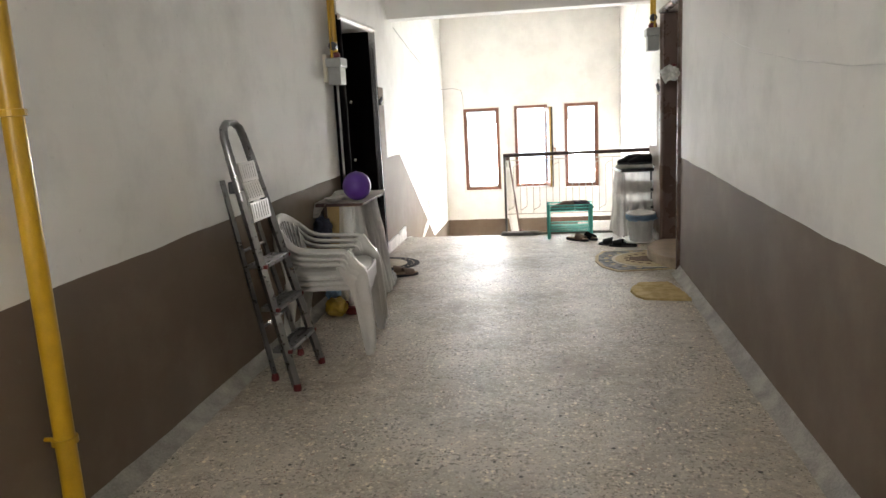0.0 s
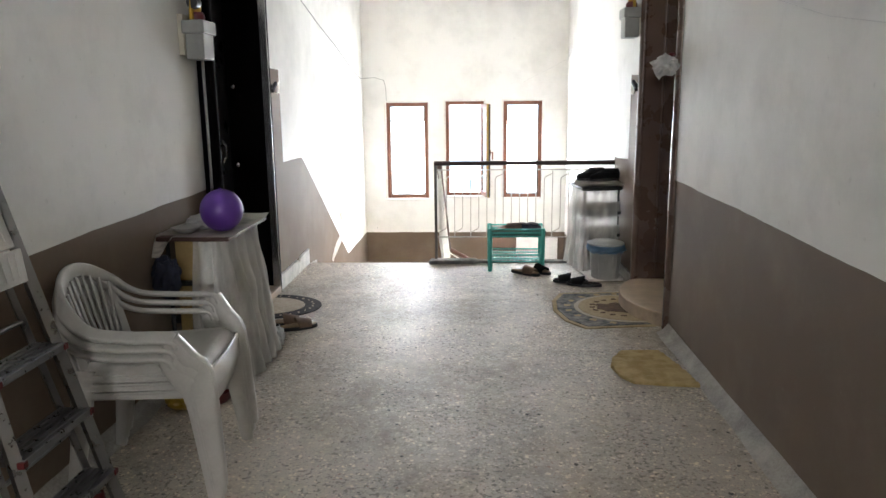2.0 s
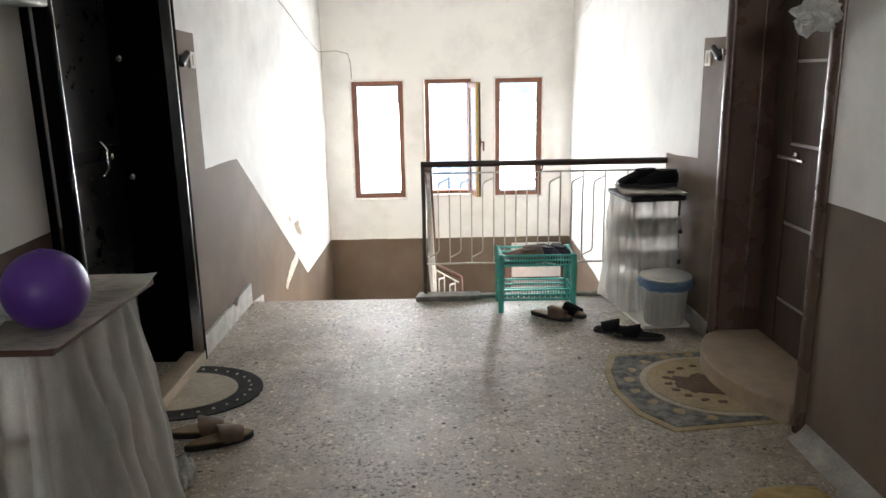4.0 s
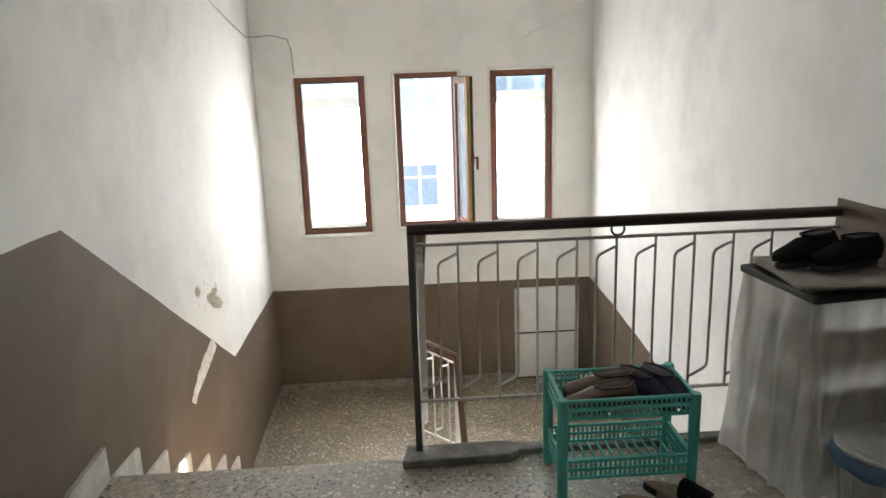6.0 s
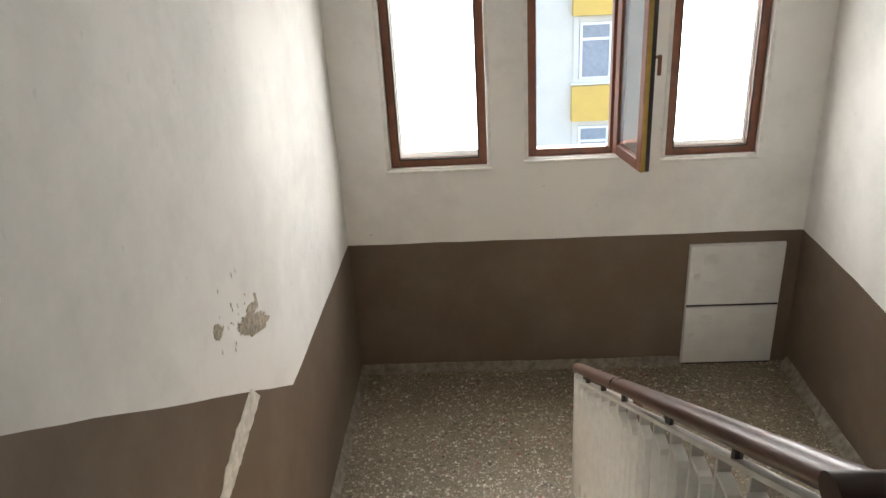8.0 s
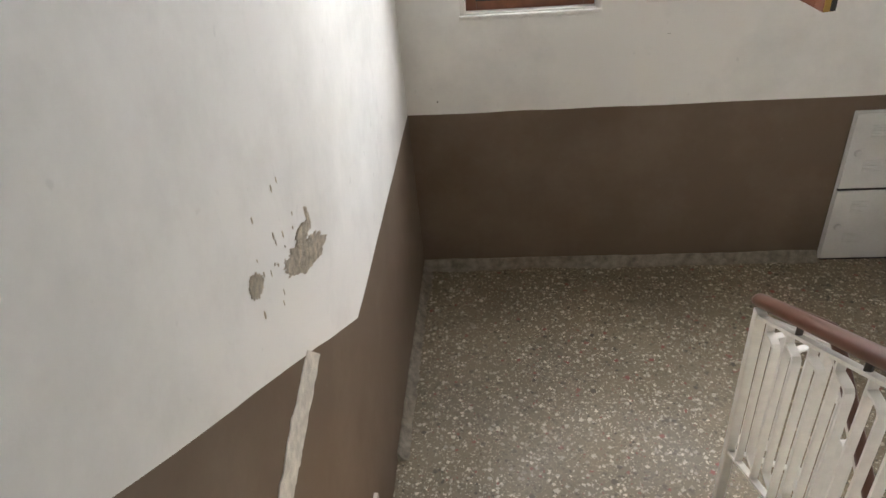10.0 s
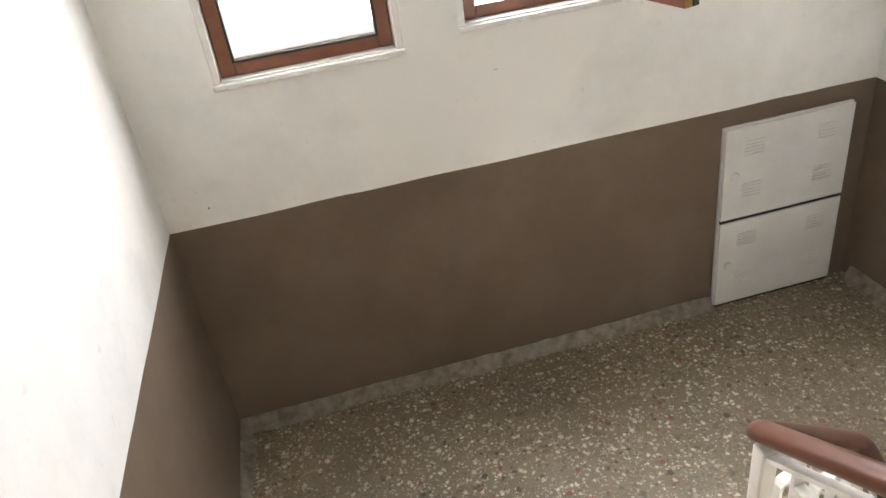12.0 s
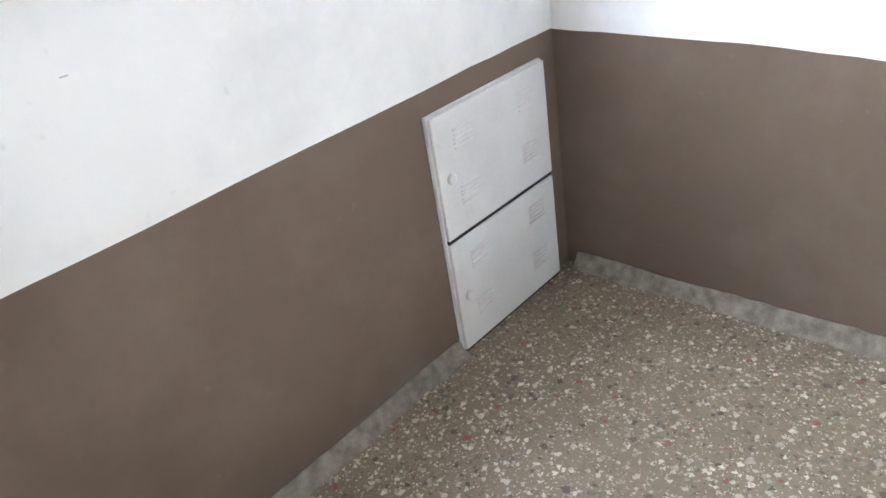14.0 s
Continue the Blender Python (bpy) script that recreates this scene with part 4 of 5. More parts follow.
def tilted(cy, cz, long, short, slope, seed, n=150):
    """A ragged patch outline, its long axis falling by slope."""
    c, s_ = math.cos(slope), math.sin(slope)
    return [(cy + y * c - z * s_, cz + y * s_ + z * c) for y, z in blotch(0, 0, long, short, seed, n, 0.42)]


spots = bmesh.new()
for cy, cz, a_, b_, sl, sd, dp in ((9.785, 0.150, 0.155, 0.034, -0.38, 1.5, 0.0022), (9.845, 0.120, 0.115, 0.030, -0.42, 2.2, 0.0031), (9.80, 0.195, 0.055, 0.022, -0.2, 5.1, 0.0040), (9.865, 0.20, 0.012, 0.030, 0.2, 8.1, 0.0018), (9.50, 0.285, 0.036, 0.022, -0.5, 3.4, 0.0022), (9.485, 0.30, 0.02, 0.016, 0.0, 6.4, 0.0031)):
    prism(tilted(cy, cz, a_, b_, sl, sd), dp, Matrix.Translation((STAIRLEFT - 0.0005, 0, 0)) @ YZ, spots)
rng = random.Random(5)
for i in range(18):
    prism(blotch(9.62 + rng.gauss(0, 0.10), 0.27 + rng.gauss(0, 0.05), rng.uniform(0.0015, 0.004), rng.uniform(0.003, 0.009), i * 1.7, 8), 0.0016, Matrix.Translation((STAIRLEFT - 0.0005, 0, 0)) @ YZ, spots)
structure("damaged_plaster", spots, M_CRUMB, "crumbled plaster patch on the stairwell wall", "wall damage")
upper = [(9.665, -0.035), (9.60, -0.045), (9.42, -0.083), (9.30, -0.135), (9.19, -0.195)]
lower = [(9.24, -0.237), (9.33, -0.202), (9.45, -0.178), (9.52, -0.163), (9.735, -0.112)]
strip = [(p.x, p.y + 0.012 * noise.noise((p.x * 22, p.y * 22, 2.0)) + 0.007 * noise.noise((p.x * 70, p.y * 70, 5.0))) for q in (upper, lower) for p in smooth_line([(y, z, 0) for y, z in q], 14)]
structure("bare_plaster_strip", prism(strip, 0.003, Matrix.Translation((STAIRLEFT - 0.0005, 0, 0)) @ YZ), M_PLASTER, "bare white filler streak across the brown dado", "wall damage")
nick = box(-0.208, -0.192, BACK - 0.0012, BACK + 0.004, -0.0255, -0.0225)
structure("wall_hole", lathe([(0.003, 0.0), (0.003, 0.002)], 12, None, Matrix.Translation((-1.213, BACK - 0.001, -0.288)) @ Matrix.Rotation(math.pi / 2, 4, "X")), M_GASKET, "small dark screw hole in the white wall", "wall damage")
structure("wall_nick", nick, M_RUST, "small dark nicks in the white wall", "wall damage")

# ---- aluminium step ladder leaning on the left wall ----


def ladder_at(y, z, out=0.0):
    """A point in the leaning plane of the ladder."""
    return Vector((-1.045 - 0.222 * z + out, y, z))


ladder = thing("step_ladder", "folded aluminium step ladder leaning on the wall", "ladder")


def rail_y(side, z):
    return (3.72 + 0.055 * z) if side < 0 else (4.13 - 0.075 * z)


for side in (-1, 1):
    part("front_rail", tube([ladder_at(rail_y(side, 0.02), 0.02), ladder_at(rail_y(side, 1.22), 1.22)], 0.017, 4, None, False, 1.5), M_STEEL, ladder)
    part("front_foot", lathe([(0.020, 0.0), (0.022, 0.010), (0.019, 0.036)], 12, None, Matrix.Translation(ladder_at(rail_y(side, 0.0), 0.0))), M_RED, ladder, "red rubber foot", 30)
    ya, yb = (3.86, 3.80) if side < 0 else (4.27, 4.05)
    part("rear_leg", tube([(-1.22, ya, 0.02), (-1.375, yb, 1.10)], 0.012, 4, None, False, 1.3), M_STEEL, ladder)
    part("rear_foot", lathe([(0.02, 0.0), (0.022, 0.012), (0.017, 0.04)], 12, None, Matrix.Translation((-1.22, ya, 0.0))), M_RED, ladder, "red rubber foot", 30)
    part("hinge", box(-0.03, 0.03, -0.012, 0.012, -0.03, 0.03, 0.004, None, Matrix.Translation(ladder_at(yb, 1.06, -0.03))), M_BLACK, ladder)
part("rear_brace", tube([(-1.26, 3.845, 0.30), (-1.26, 4.21, 0.30)], 0.008, 6), M_STEEL, ladder)
part("rear_brace", tube([(-1.32, 3.82, 0.72), (-1.32, 4.12, 0.72)], 0.008, 6), M_STEEL, ladder)
for z in (0.21, 0.43, 0.655):
    a, b = rail_y(-1, z), rail_y(1, z)
    c = ladder_at((a + b) / 2, z)
    st = part("tread", box(-0.075, 0.03, -(b - a) / 2, (b - a) / 2, -0.012, 0.012, 0.004, None, Matrix.Translation(c)), M_STEEL, ladder)
    for i in range(4):
        part("grip_rib", box(-0.06 + 0.022 * i, -0.052 + 0.022 * i, -(b - a) / 2 + 0.01, (b - a) / 2 - 0.01, 0.011, 0.016, 0.001, None, Matrix.Translation(c)), M_STEEL, st)
    for s, y in ((1, a), (-1, b)):
        part("end_cap", box(0.012, 0.034, -0.011, 0.011, -0.012, 0.008, 0.003, None, Matrix.Translation(ladder_at(y, z))), M_RED, st, "red end cap")
# folded platform with three ribbed panels
lean = Matrix.Rotation(math.atan(-0.222), 4, "Y")
for i, (z, t) in enumerate(((0.88, 6), (0.985, -4), (1.085, 3))):
    a, b = rail_y(-1, z) + 0.03, rail_y(1, z) - 0.03
    m = Matrix.Translation(ladder_at((a + b) / 2, z, 0.012)) @ lean @ Matrix.Rotation(radians(t), 4, "Y")
    pl = part("platform_panel", box(-0.006, 0.006, -(b - a) / 2, (b - a) / 2, -0.004, 0.098, 0.003, None, m), M_PCHAIR, ladder, "pale ribbed platform panel")
    for r in range(7):
        yr = -(b - a) / 2 + 0.012 + r * (b - a - 0.02) / 7
        part("rib", box(0.005, 0.009, yr, yr + 0.010, 0.012, 0.088, 0.0015, None, m), M_PCHAIR, pl)
loop = [ladder_at(rail_y(-1, 1.0), 1.0), ladder_at(rail_y(-1, 1.2) + 0.0, 1.2), ladder_at(3.795, 1.31), ladder_at(3.82, 1.36), ladder_at(3.87, 1.385), ladder_at(3.96, 1.385), ladder_at(4.005, 1.36), ladder_at(4.025, 1.31), ladder_at(rail_y(1, 1.2), 1.2), ladder_at(rail_y(1, 1.0), 1.0)]
part("top_loop", tube(loop, 0.017, 8, None, False, 1.4), M_STEEL, ladder, "", 50)

# ---- stack of white plastic armchairs ----


def armchair(m):
    """A moulded chair that faces +x, its feet round the origin."""
    ch = thing("armchair", "white plastic garden armchair, stacked", "chair", m, "stacked garden chairs")
    # seat: dished slab with a rounded front lip
    b = bmesh.new()
    n = 14
    grid = {}
    for side in (0, 1):
        for i in range(n + 1):
            for j in range(n + 1):
                u, v = i / n, j / n
                half = 0.215 + 0.03 * u
                x = -0.21 + 0.44 * u
                y = (v * 2 - 1) * half
                z = 0.425 + 0.015 * u - 0.018 * math.sin(math.pi * v) * math.sin(math.pi * min(1, u * 1.1)) - 0.055 * max(0, (u - 0.84) / 0.16) ** 2 - 0.03 * max(0, abs(v * 2 - 1) - 0.88) / 0.12
                grid[side, i, j] = b.verts.new((x, y, z - 0.012 * side))
    for side in (0, 1):
        for i in range(n):
            for j in range(n):
                b.faces.new([grid[side, i, j], grid[side, i + 1, j], grid[side, i + 1, j + 1], grid[side, i, j + 1]])
    edge = [(i, 0) for i in range(n)] + [(n, j) for j in range(n)] + [(n - i, n) for i in range(n)] + [(0, n - j) for j in range(n)]
    for p, q in zip(edge, edge[1:] + edge[:1]):
        b.faces.new([grid[0, p[0], p[1]], grid[0, q[0], q[1]], grid[1, q[0], q[1]], grid[1, p[0], p[1]]])
    part("seat", b, M_PCHAIR, ch, "", 50)
    # apron under the seat
    for s in (-1, 1):
        part("apron", sweep([(-0.2, s * 0.205, 0.392), (0.20, s * 0.232, 0.402)], 0.028, 0.014, (0, 0, 1)), M_PCHAIR, ch, "", 50)
    part("apron", sweep([(0.222, -0.225, 0.362), (0.238, 0.0, 0.366), (0.222, 0.225, 0.362)], 0.10, 0.016, (0, 0, 1)), M_PCHAIR, ch, "", 50)
    for s in (-1, 1):
        fl = smooth_line([(0.255, s * 0.255, 0.0), (0.235, s * 0.245, 0.2), (0.21, s * 0.235, 0.40), (0.17, s * 0.25, 0.47), (0.125, s * 0.265, 0.548)])
        part("front_leg", sweep(fl, [0.045 + 0.05 * min(1, i / 12) - 0.03 * max(0, (i - 14) / 10) for i in range(len(fl))], 0.048, (1, 0, 0.3)), M_PCHAIR, ch, "", 50)
        bl = smooth_line([(-0.26, s * 0.225, 0.0), (-0.225, s * 0.205, 0.22), (-0.20, s * 0.195, 0.42)])
        part("back_leg", sweep(bl, [0.04 + 0.035 * i / (len(bl) - 1) for i in range(len(bl))], 0.034, (1, 0, 0.3)), M_PCHAIR, ch, "", 50)
    # one rim makes the arms and the back
    rim = smooth_line([(x, y, z - 0.078) for x, y, z in ((0.15, -0.262, 0.60), (0.12, -0.268, 0.632), (-0.02, -0.27, 0.638), (-0.16, -0.25, 0.655), (-0.255, -0.19, 0.725), (-0.295, -0.10, 0.785), (-0.305, 0.0, 0.805), (-0.295, 0.10, 0.785), (-0.255, 0.19, 0.725), (-0.16, 0.25, 0.655), (-0.02, 0.27, 0.638), (0.12, 0.268, 0.632), (0.15, 0.262, 0.60))], 5)
    part("arm_rim", sweep(rim, 0.055, 0.022, lambda p: Vector((0.25 if p.x < -0.2 else 0, (1 if p.y > 0 else -1) * (0.9 if abs(p.y) > 0.12 else 0.02), -0.35 - max(0, (p.z - 0.58)) * 14))), M_PCHAIR, ch, "", 60)
    for i in range(9):
        v = (i - 4) / 4
        top = (-0.292 + 0.045 * v * v, v * 0.165, 0.707 - 0.06 * v * v)
        part("back_slat", sweep([top, (-0.255 + 0.02 * v * v, v * 0.15, 0.56), (-0.215, v * 0.135, 0.43)], 0.016, 0.008, (0, 1, 0)), M_PCHAIR, ch, "", 50)
    for s in (-1, 1):
        part("back_post", sweep([(-0.25, s * 0.19, 0.637), (-0.23, s * 0.19, 0.53), (-0.205, s * 0.19, 0.42)], 0.04, 0.012, (0.3, 1, 0)), M_PCHAIR, ch, "", 50)
    return ch


base = Matrix.Translation((-1.075, 4.515, 0.0)) @ Matrix.Rotation(radians(5.5), 4, "Z")
first = armchair(base)
copy_thing(first, base @ Matrix.Translation((0.011, 0.0, 0.034)) @ Matrix.Rotation(radians(0.3), 4, "Z") @ Matrix.Diagonal((1.0, 1.02, 1.0, 1.0)))
copy_thing(first, base @ Matrix.Translation((0.022, 0.002, 0.068)) @ Matrix.Rotation(radians(-0.4), 4, "Z") @ Matrix.Diagonal((1.0, 1.04, 1.0, 1.0)))


def pleats(path, top, bottom, depth, waves, flare=1.0, thick=0.003, bm=None, drape=None):
    """A hanging cloth along a plan line, pleated, wider at the hem."""
    b = bmesh.new()
    pts = smooth_line([Vector((x, y, 0)) for x, y in path], 10)
    rows = 14
    cx = sum(p.x for p in pts) / len(pts)
    length = len(pts) - 1
    fine = []
    for i in range(length * 3 + 1):
        k, t = divmod(i, 3)
        fine.append(pts[k].lerp(pts[min(k + 1, length)], t / 3))
    cols = []
    for i, p in enumerate(fine):
        d = fine[min(i + 1, len(fine) - 1)] - fine[max(i - 1, 0)]
        nrm = Vector((d.y, -d.x, 0)).normalized()
        u = i / (len(fine) - 1)
        col = []
        for r in range(rows + 1):
            v = r / rows
            w = depth * (0.25 + 0.75 * v) * math.sin(2 * math.pi * waves * u + 1.3 * noise.noise((u * 6, v * 1.5, 3.0)) * 2) + 0.02 * noise.noise((u * 9, v * 4, 8.0)) + 0.03 * flare * v
            hem = bottom + 0.02 * noise.noise((u * 7, 2, 2))
            col.append(b.verts.new((p.x + nrm.x * w, p.y + nrm.y * w, top + (hem - top) * v)))
        cols.append(col)
    for p, q in zip(cols, cols[1:]):
        for r in range(rows):
            b.faces.new((p[r], p[r + 1], q[r + 1], q[r]))
    bmesh.ops.recalc_face_normals(b, faces=b.faces)
    bmesh.ops.solidify(b, geom=b.faces[:], thickness=thick)
    return join(bm, b)


# ---- shoe cabinet with a curtain beside the left door ----
unit = thing("shelf_unit", "narrow shelf unit with pale boards and a gathered white curtain", "shelf")
ux0, ux1, uy0, uy1 = -1.405, -1.10, 5.37, 5.88
for y0, y1 in ((uy0, uy0 + 0.02), (uy1 - 0.02, uy1)):
    part("side_board", box(-1.34, -1.205, y0, y1, 0.0, 0.745, 0.003), M_BOARD, unit, "pale yellow side board")
for z in (0.10, 0.31, 0.52):
    part("shelf", box(ux0, ux1 - 0.03, uy0 + (-0.03 if z > 0.5 else 0.03), uy1 - 0.03, z, z + 0.022, 0.004), M_BLACK, unit, "black shelf")
for y in (uy0 + 0.02, uy1 - 0.04):
    part("post", tube([(ux0 + 0.02, y, 0), (ux0 + 0.02, y, 0.745)], 0.011, 8), M_BLACK, unit)
part("top_board", box(ux0 - 0.005, ux1 + 0.045, uy0 - 0.05, uy1 + 0.08, 0.745, 0.766, 0.004), plain("dark_red_board", (0.07, 0.03, 0.022), 0.5, 0, 0.2, 10), unit, "dark red top board")
part("curtain", pleats([(-1.235, uy0 - 0.028), (-1.15, uy0 - 0.036), (ux1 + 0.008, uy0 + 0.0), (ux1 + 0.015, 5.55), (ux1 + 0.015, 5.72), (ux1 + 0.01, uy1)], 0.742, 0.03, 0.020, 8, 3.2), M_TULLE, unit, "gathered translucent white curtain", 60)
sheet = bmesh.new()
n = 18
gv = {}
for i in range(n + 1):
    for j in range(n + 1):
        x, y = -1.44 + 0.41 * i / n, 5.305 + 0.63 * j / n
        z = 0.7695 + 0.003 * noise.noise((x * 9, y * 9, 1))
        over = max(0, y - 5.85) * 0.4 + max(0, x + 1.07) * 0.25
        z += over * 0.5 - (0.10 * max(0, (5.36 - y) / 0.055) * (1 if x < -1.33 else 0.0) * min(1, (-1.33 - x) / 0.06))
        gv[i, j] = sheet.verts.new((x, y, z))
for i in range(n):
    for j in range(n):
        sheet.faces.new((gv[i, j], gv[i + 1, j], gv[i + 1, j + 1], gv[i, j + 1]))
bmesh.ops.solidify(sheet, geom=sheet.faces[:], thickness=0.0025)
tagged(part("newspaper_sheet", sheet, M_NEWS, None, "", 40), "creased newspaper sheet spread on the shelf top", "newspaper")

ball = bmesh.new()
bmesh.ops.create_uvsphere(ball, u_segments=40, v_segments=24, radius=0.104)
for v in ball.verts:
    v.co *= 1 + 0.006 * noise.noise(v.co * 9)
bmesh.ops.translate(ball, vec=(-1.128, 5.46, 0.876), verts=ball.verts)
b_ = thing("ball", "purple rubber play ball on the newspaper", "ball")
ballmesh = part("shell", ball, M_PURPLE, b_, "", 80)
part("inflation_plug", lathe([(0.008, 0), (0.008, 0.003), (0.004, 0.005)], 12, None, Matrix.Translation((-1.128, 5.46, 0.979))), M_PURPLE, b_)


def crumple(center, radii, seed, amp=0.35, freq=6.0):
    b = bmesh.new()
    bmesh.ops.create_icosphere(b, subdivisions=4, radius=1)
    for v in b.verts:
        d = v.co.normalized()
        f = 1 + amp * noise.noise(d * freq * 0.35 + Vector((seed, 0, 0))) + amp * 0.8 * abs(noise.noise(d * freq + Vector((0, seed, 0))))
        v.co = Vector((d.x * radii[0], d.y * radii[1], d.z * radii[2])) * f
    bmesh.ops.translate(b, vec=center, verts=b.verts)
    return b


tagged(part("crumpled_bag", crumple((-1.27, 5.55, 0.80), (0.075, 0.06, 0.032), 2.0), M_PLASTIC, None, "", 30), "crumpled clear plastic bag on the shelf top", "bag")
dish = thing("dish", "small pale dish on the newspaper", "dish")
part("bowl", lathe([(0.03, 0.771), (0.055, 0.785), (0.07, 0.80), (0.066, 0.80), (0.05, 0.787), (0.0001, 0.78)], 24, None, Matrix.Translation((-1.30, 5.42, 0.0)), False), M_PCHAIR, dish, "", 40)
tagged(part("plastic_bag", crumple((-1.35, 5.27, 0.58), (0.06, 0.045, 0.10), 7.0), M_NAVY, None, "", 30), "dark cloth bag hanging from the shelf", "bag")
tagged(part("plastic_bag", crumple((-1.03, 5.97, 0.055), (0.035, 0.04, 0.055), 11.0), M_PLASTIC, None, "", 30), "crumpled white plastic bag on the floor beside the shelf", "bag")
yb = thing("detergent_bag", "yellow and blue plastic bag on the floor", "bag")
part("bag_body", crumple((-1.23, 5.06, 0.075), (0.075, 0.06, 0.07), 4.0, 0.2), M_YBAG, yb, "", 30)
part("bag_top", crumple((-1.25, 5.08, 0.17), (0.05, 0.04, 0.05), 9.0, 0.25), M_BLUE, yb, "blue bag top", 30)
rb = thing("basin", "shallow red plastic basin under the shelf", "basin")
part("bowl", lathe([(0.07, 0.002), (0.09, 0.02), (0.105, 0.06), (0.112, 0.065), (0.10, 0.06), (0.085, 0.02), (0.0001, 0.01)], 28, None, Matrix.Translation((-1.13, 5.17, 0.0)), False), M_RED, rb, "", 40)


# ---- footwear ----


def loft(sections, bm=None, sides=14):
    """Sections (x, half width, bottom, top, y centre) joined into a rounded body along x."""
    b = bmesh.new()
    rings = []
    for x, hw, z0, z1, yc in sections:
        ring = []
        for k in range(sides):
            a = 2 * math.pi * k / sides
            ca, sa = math.cos(a), math.sin(a)
            ring.append(b.verts.new((x, yc + hw * math.copysign(abs(ca) ** 0.75, ca), (z0 + z1) / 2 + (z1 - z0) / 2 * math.copysign(abs(sa) ** (0.85 if sa > 0 else 0.35), sa))))
        rings.append(ring)
    for r, s in zip(rings, rings[1:]):
        for k in range(sides):
            b.faces.new((r[k], r[(k + 1) % sides], s[(k + 1) % sides], s[k]))
    b.faces.new(rings[0])
    b.faces.new(rings[-1][::-1])
    return join(bm, b)


def sole_shape(z0, z1, grow=0.0):
    out = []
    for i in range(24):
        a = 2 * math.pi * i / 24
        x = 0.135 * math.cos(a)
        w = 0.042 + 0.012 * math.cos(a) - 0.008 * math.sin(2 * a + 0.3) * (1 if math.sin(a) > 0 else -0.2)
        out.append((x * (1 + grow), (w + grow * 0.05) * math.sin(a)))
    return prism(out, z1 - z0, Matrix.Translation((0, 0, z0)), None, 0.003)


def shoe(m, upper, label, group):
    s = thing("shoe", label, "shoe", m, group)
    part("sole", sole_shape(0.0, 0.018, 0.02), M_BLACK, s, "black rubber sole")
    body = [(-0.132, 0.020, 0.016, 0.070, 0), (-0.12, 0.033, 0.014, 0.082, 0), (-0.08, 0.037, 0.014, 0.082, 0), (-0.03, 0.038, 0.014, 0.080, 0.002), (0.02, 0.042, 0.014, 0.078, 0.003), (0.07, 0.047, 0.014, 0.058, 0.003), (0.11, 0.042, 0.014, 0.046, 0), (0.133, 0.022, 0.014, 0.034, -0.002)]
    part("upper", loft(body), upper, s, "", 50)
    part("opening", loft([(-0.115, 0.012, 0.070, 0.086, 0), (-0.08, 0.026, 0.072, 0.0865, 0), (-0.02, 0.026, 0.072, 0.085, 0), (0.015, 0.012, 0.068, 0.082, 0)]), M_GASKET, s, "dark shoe opening", 50)
    part("collar", tube([(-0.124, 0, 0.084), (-0.10, 0.028, 0.083), (-0.05, 0.032, 0.083), (0.0, 0.026, 0.082), (0.02, 0.0, 0.083), (0.0, -0.026, 0.082), (-0.05, -0.032, 0.083), (-0.10, -0.028, 0.083)], 0.005, 6, None, True), upper, s, "", 50)
    return s


def slipper(m, sole, strap, label, group):
    s = thing("slipper", label, "slipper", m, group)
    part("sole", sole_shape(0.0, 0.022), M_BLACK, s, "dark rubber sole")
    part("insole", sole_shape(0.022, 0.028, -0.06), sole, s)
    arch = [(0.045, 0.052 * math.cos(a), 0.018 + 0.046 * math.sin(a)) for a in [math.pi * i / 10 for i in range(11)]]
    part("strap", sweep(arch, [0.075 + 0.03 * math.sin(math.pi * i / 10) for i in range(11)], 0.005, (1, 0, -0.25)), strap, s, "", 50)
    return s


def at(x, y, z, yaw, ry=0):
    return pose(x, y, z, 0, ry, yaw)


slipper(at(0.52, 7.74, 0, -35), M_SOLE, M_SHOEBR, "brown slipper with tan cork footbed", "slippers by the rack")
slipper(at(0.62, 7.80, 0, -42), M_SOLE, M_SHOE, "brown slipper with tan cork footbed", "slippers by the rack")
slipper(at(0.85, 7.47, 0, 172), M_SHOE, M_SHOE, "black rubber slipper on the terrazzo", "black slippers")
slipper(at(0.94, 7.37, 0, 165), M_SHOE, M_SHOE, "black rubber slipper on the terrazzo", "black slippers")
slipper(at(-1.10, 6.36, 0.0, 12), M_SOLE, M_SHOEBR, "brown slipper before the black door", "slippers by the mat")
slipper(at(-1.00, 6.28, 0.0, 28), M_SOLE, M_SHOEBR, "brown slipper before the black door", "slippers by the mat")

# ---- turquoise shoe rack ----
rack = thing("shoe_rack", "turquoise plastic two-tier shoe rack with slotted trays", "shoe rack")
rx0, rx1, ry0, ry1 = 0.235, 0.665, 7.845, 8.085
for x in (rx0, rx1):
    for y in (ry0, ry1):
        part("leg", lathe([(0.016, 0.0), (0.0175, 0.02), (0.0195, 0.352), (0.016, 0.36)], 10, None, Matrix.Translation((x, y, 0)) @ Matrix.Rotation(math.pi / 10, 4, "Z")), M_TEAL, rack, "", 30)


def piece(name, me, parent, x, y, z):
    ob = new(name, me)
    ob.parent = parent
    ob.location = (x, y, z)
    return ob


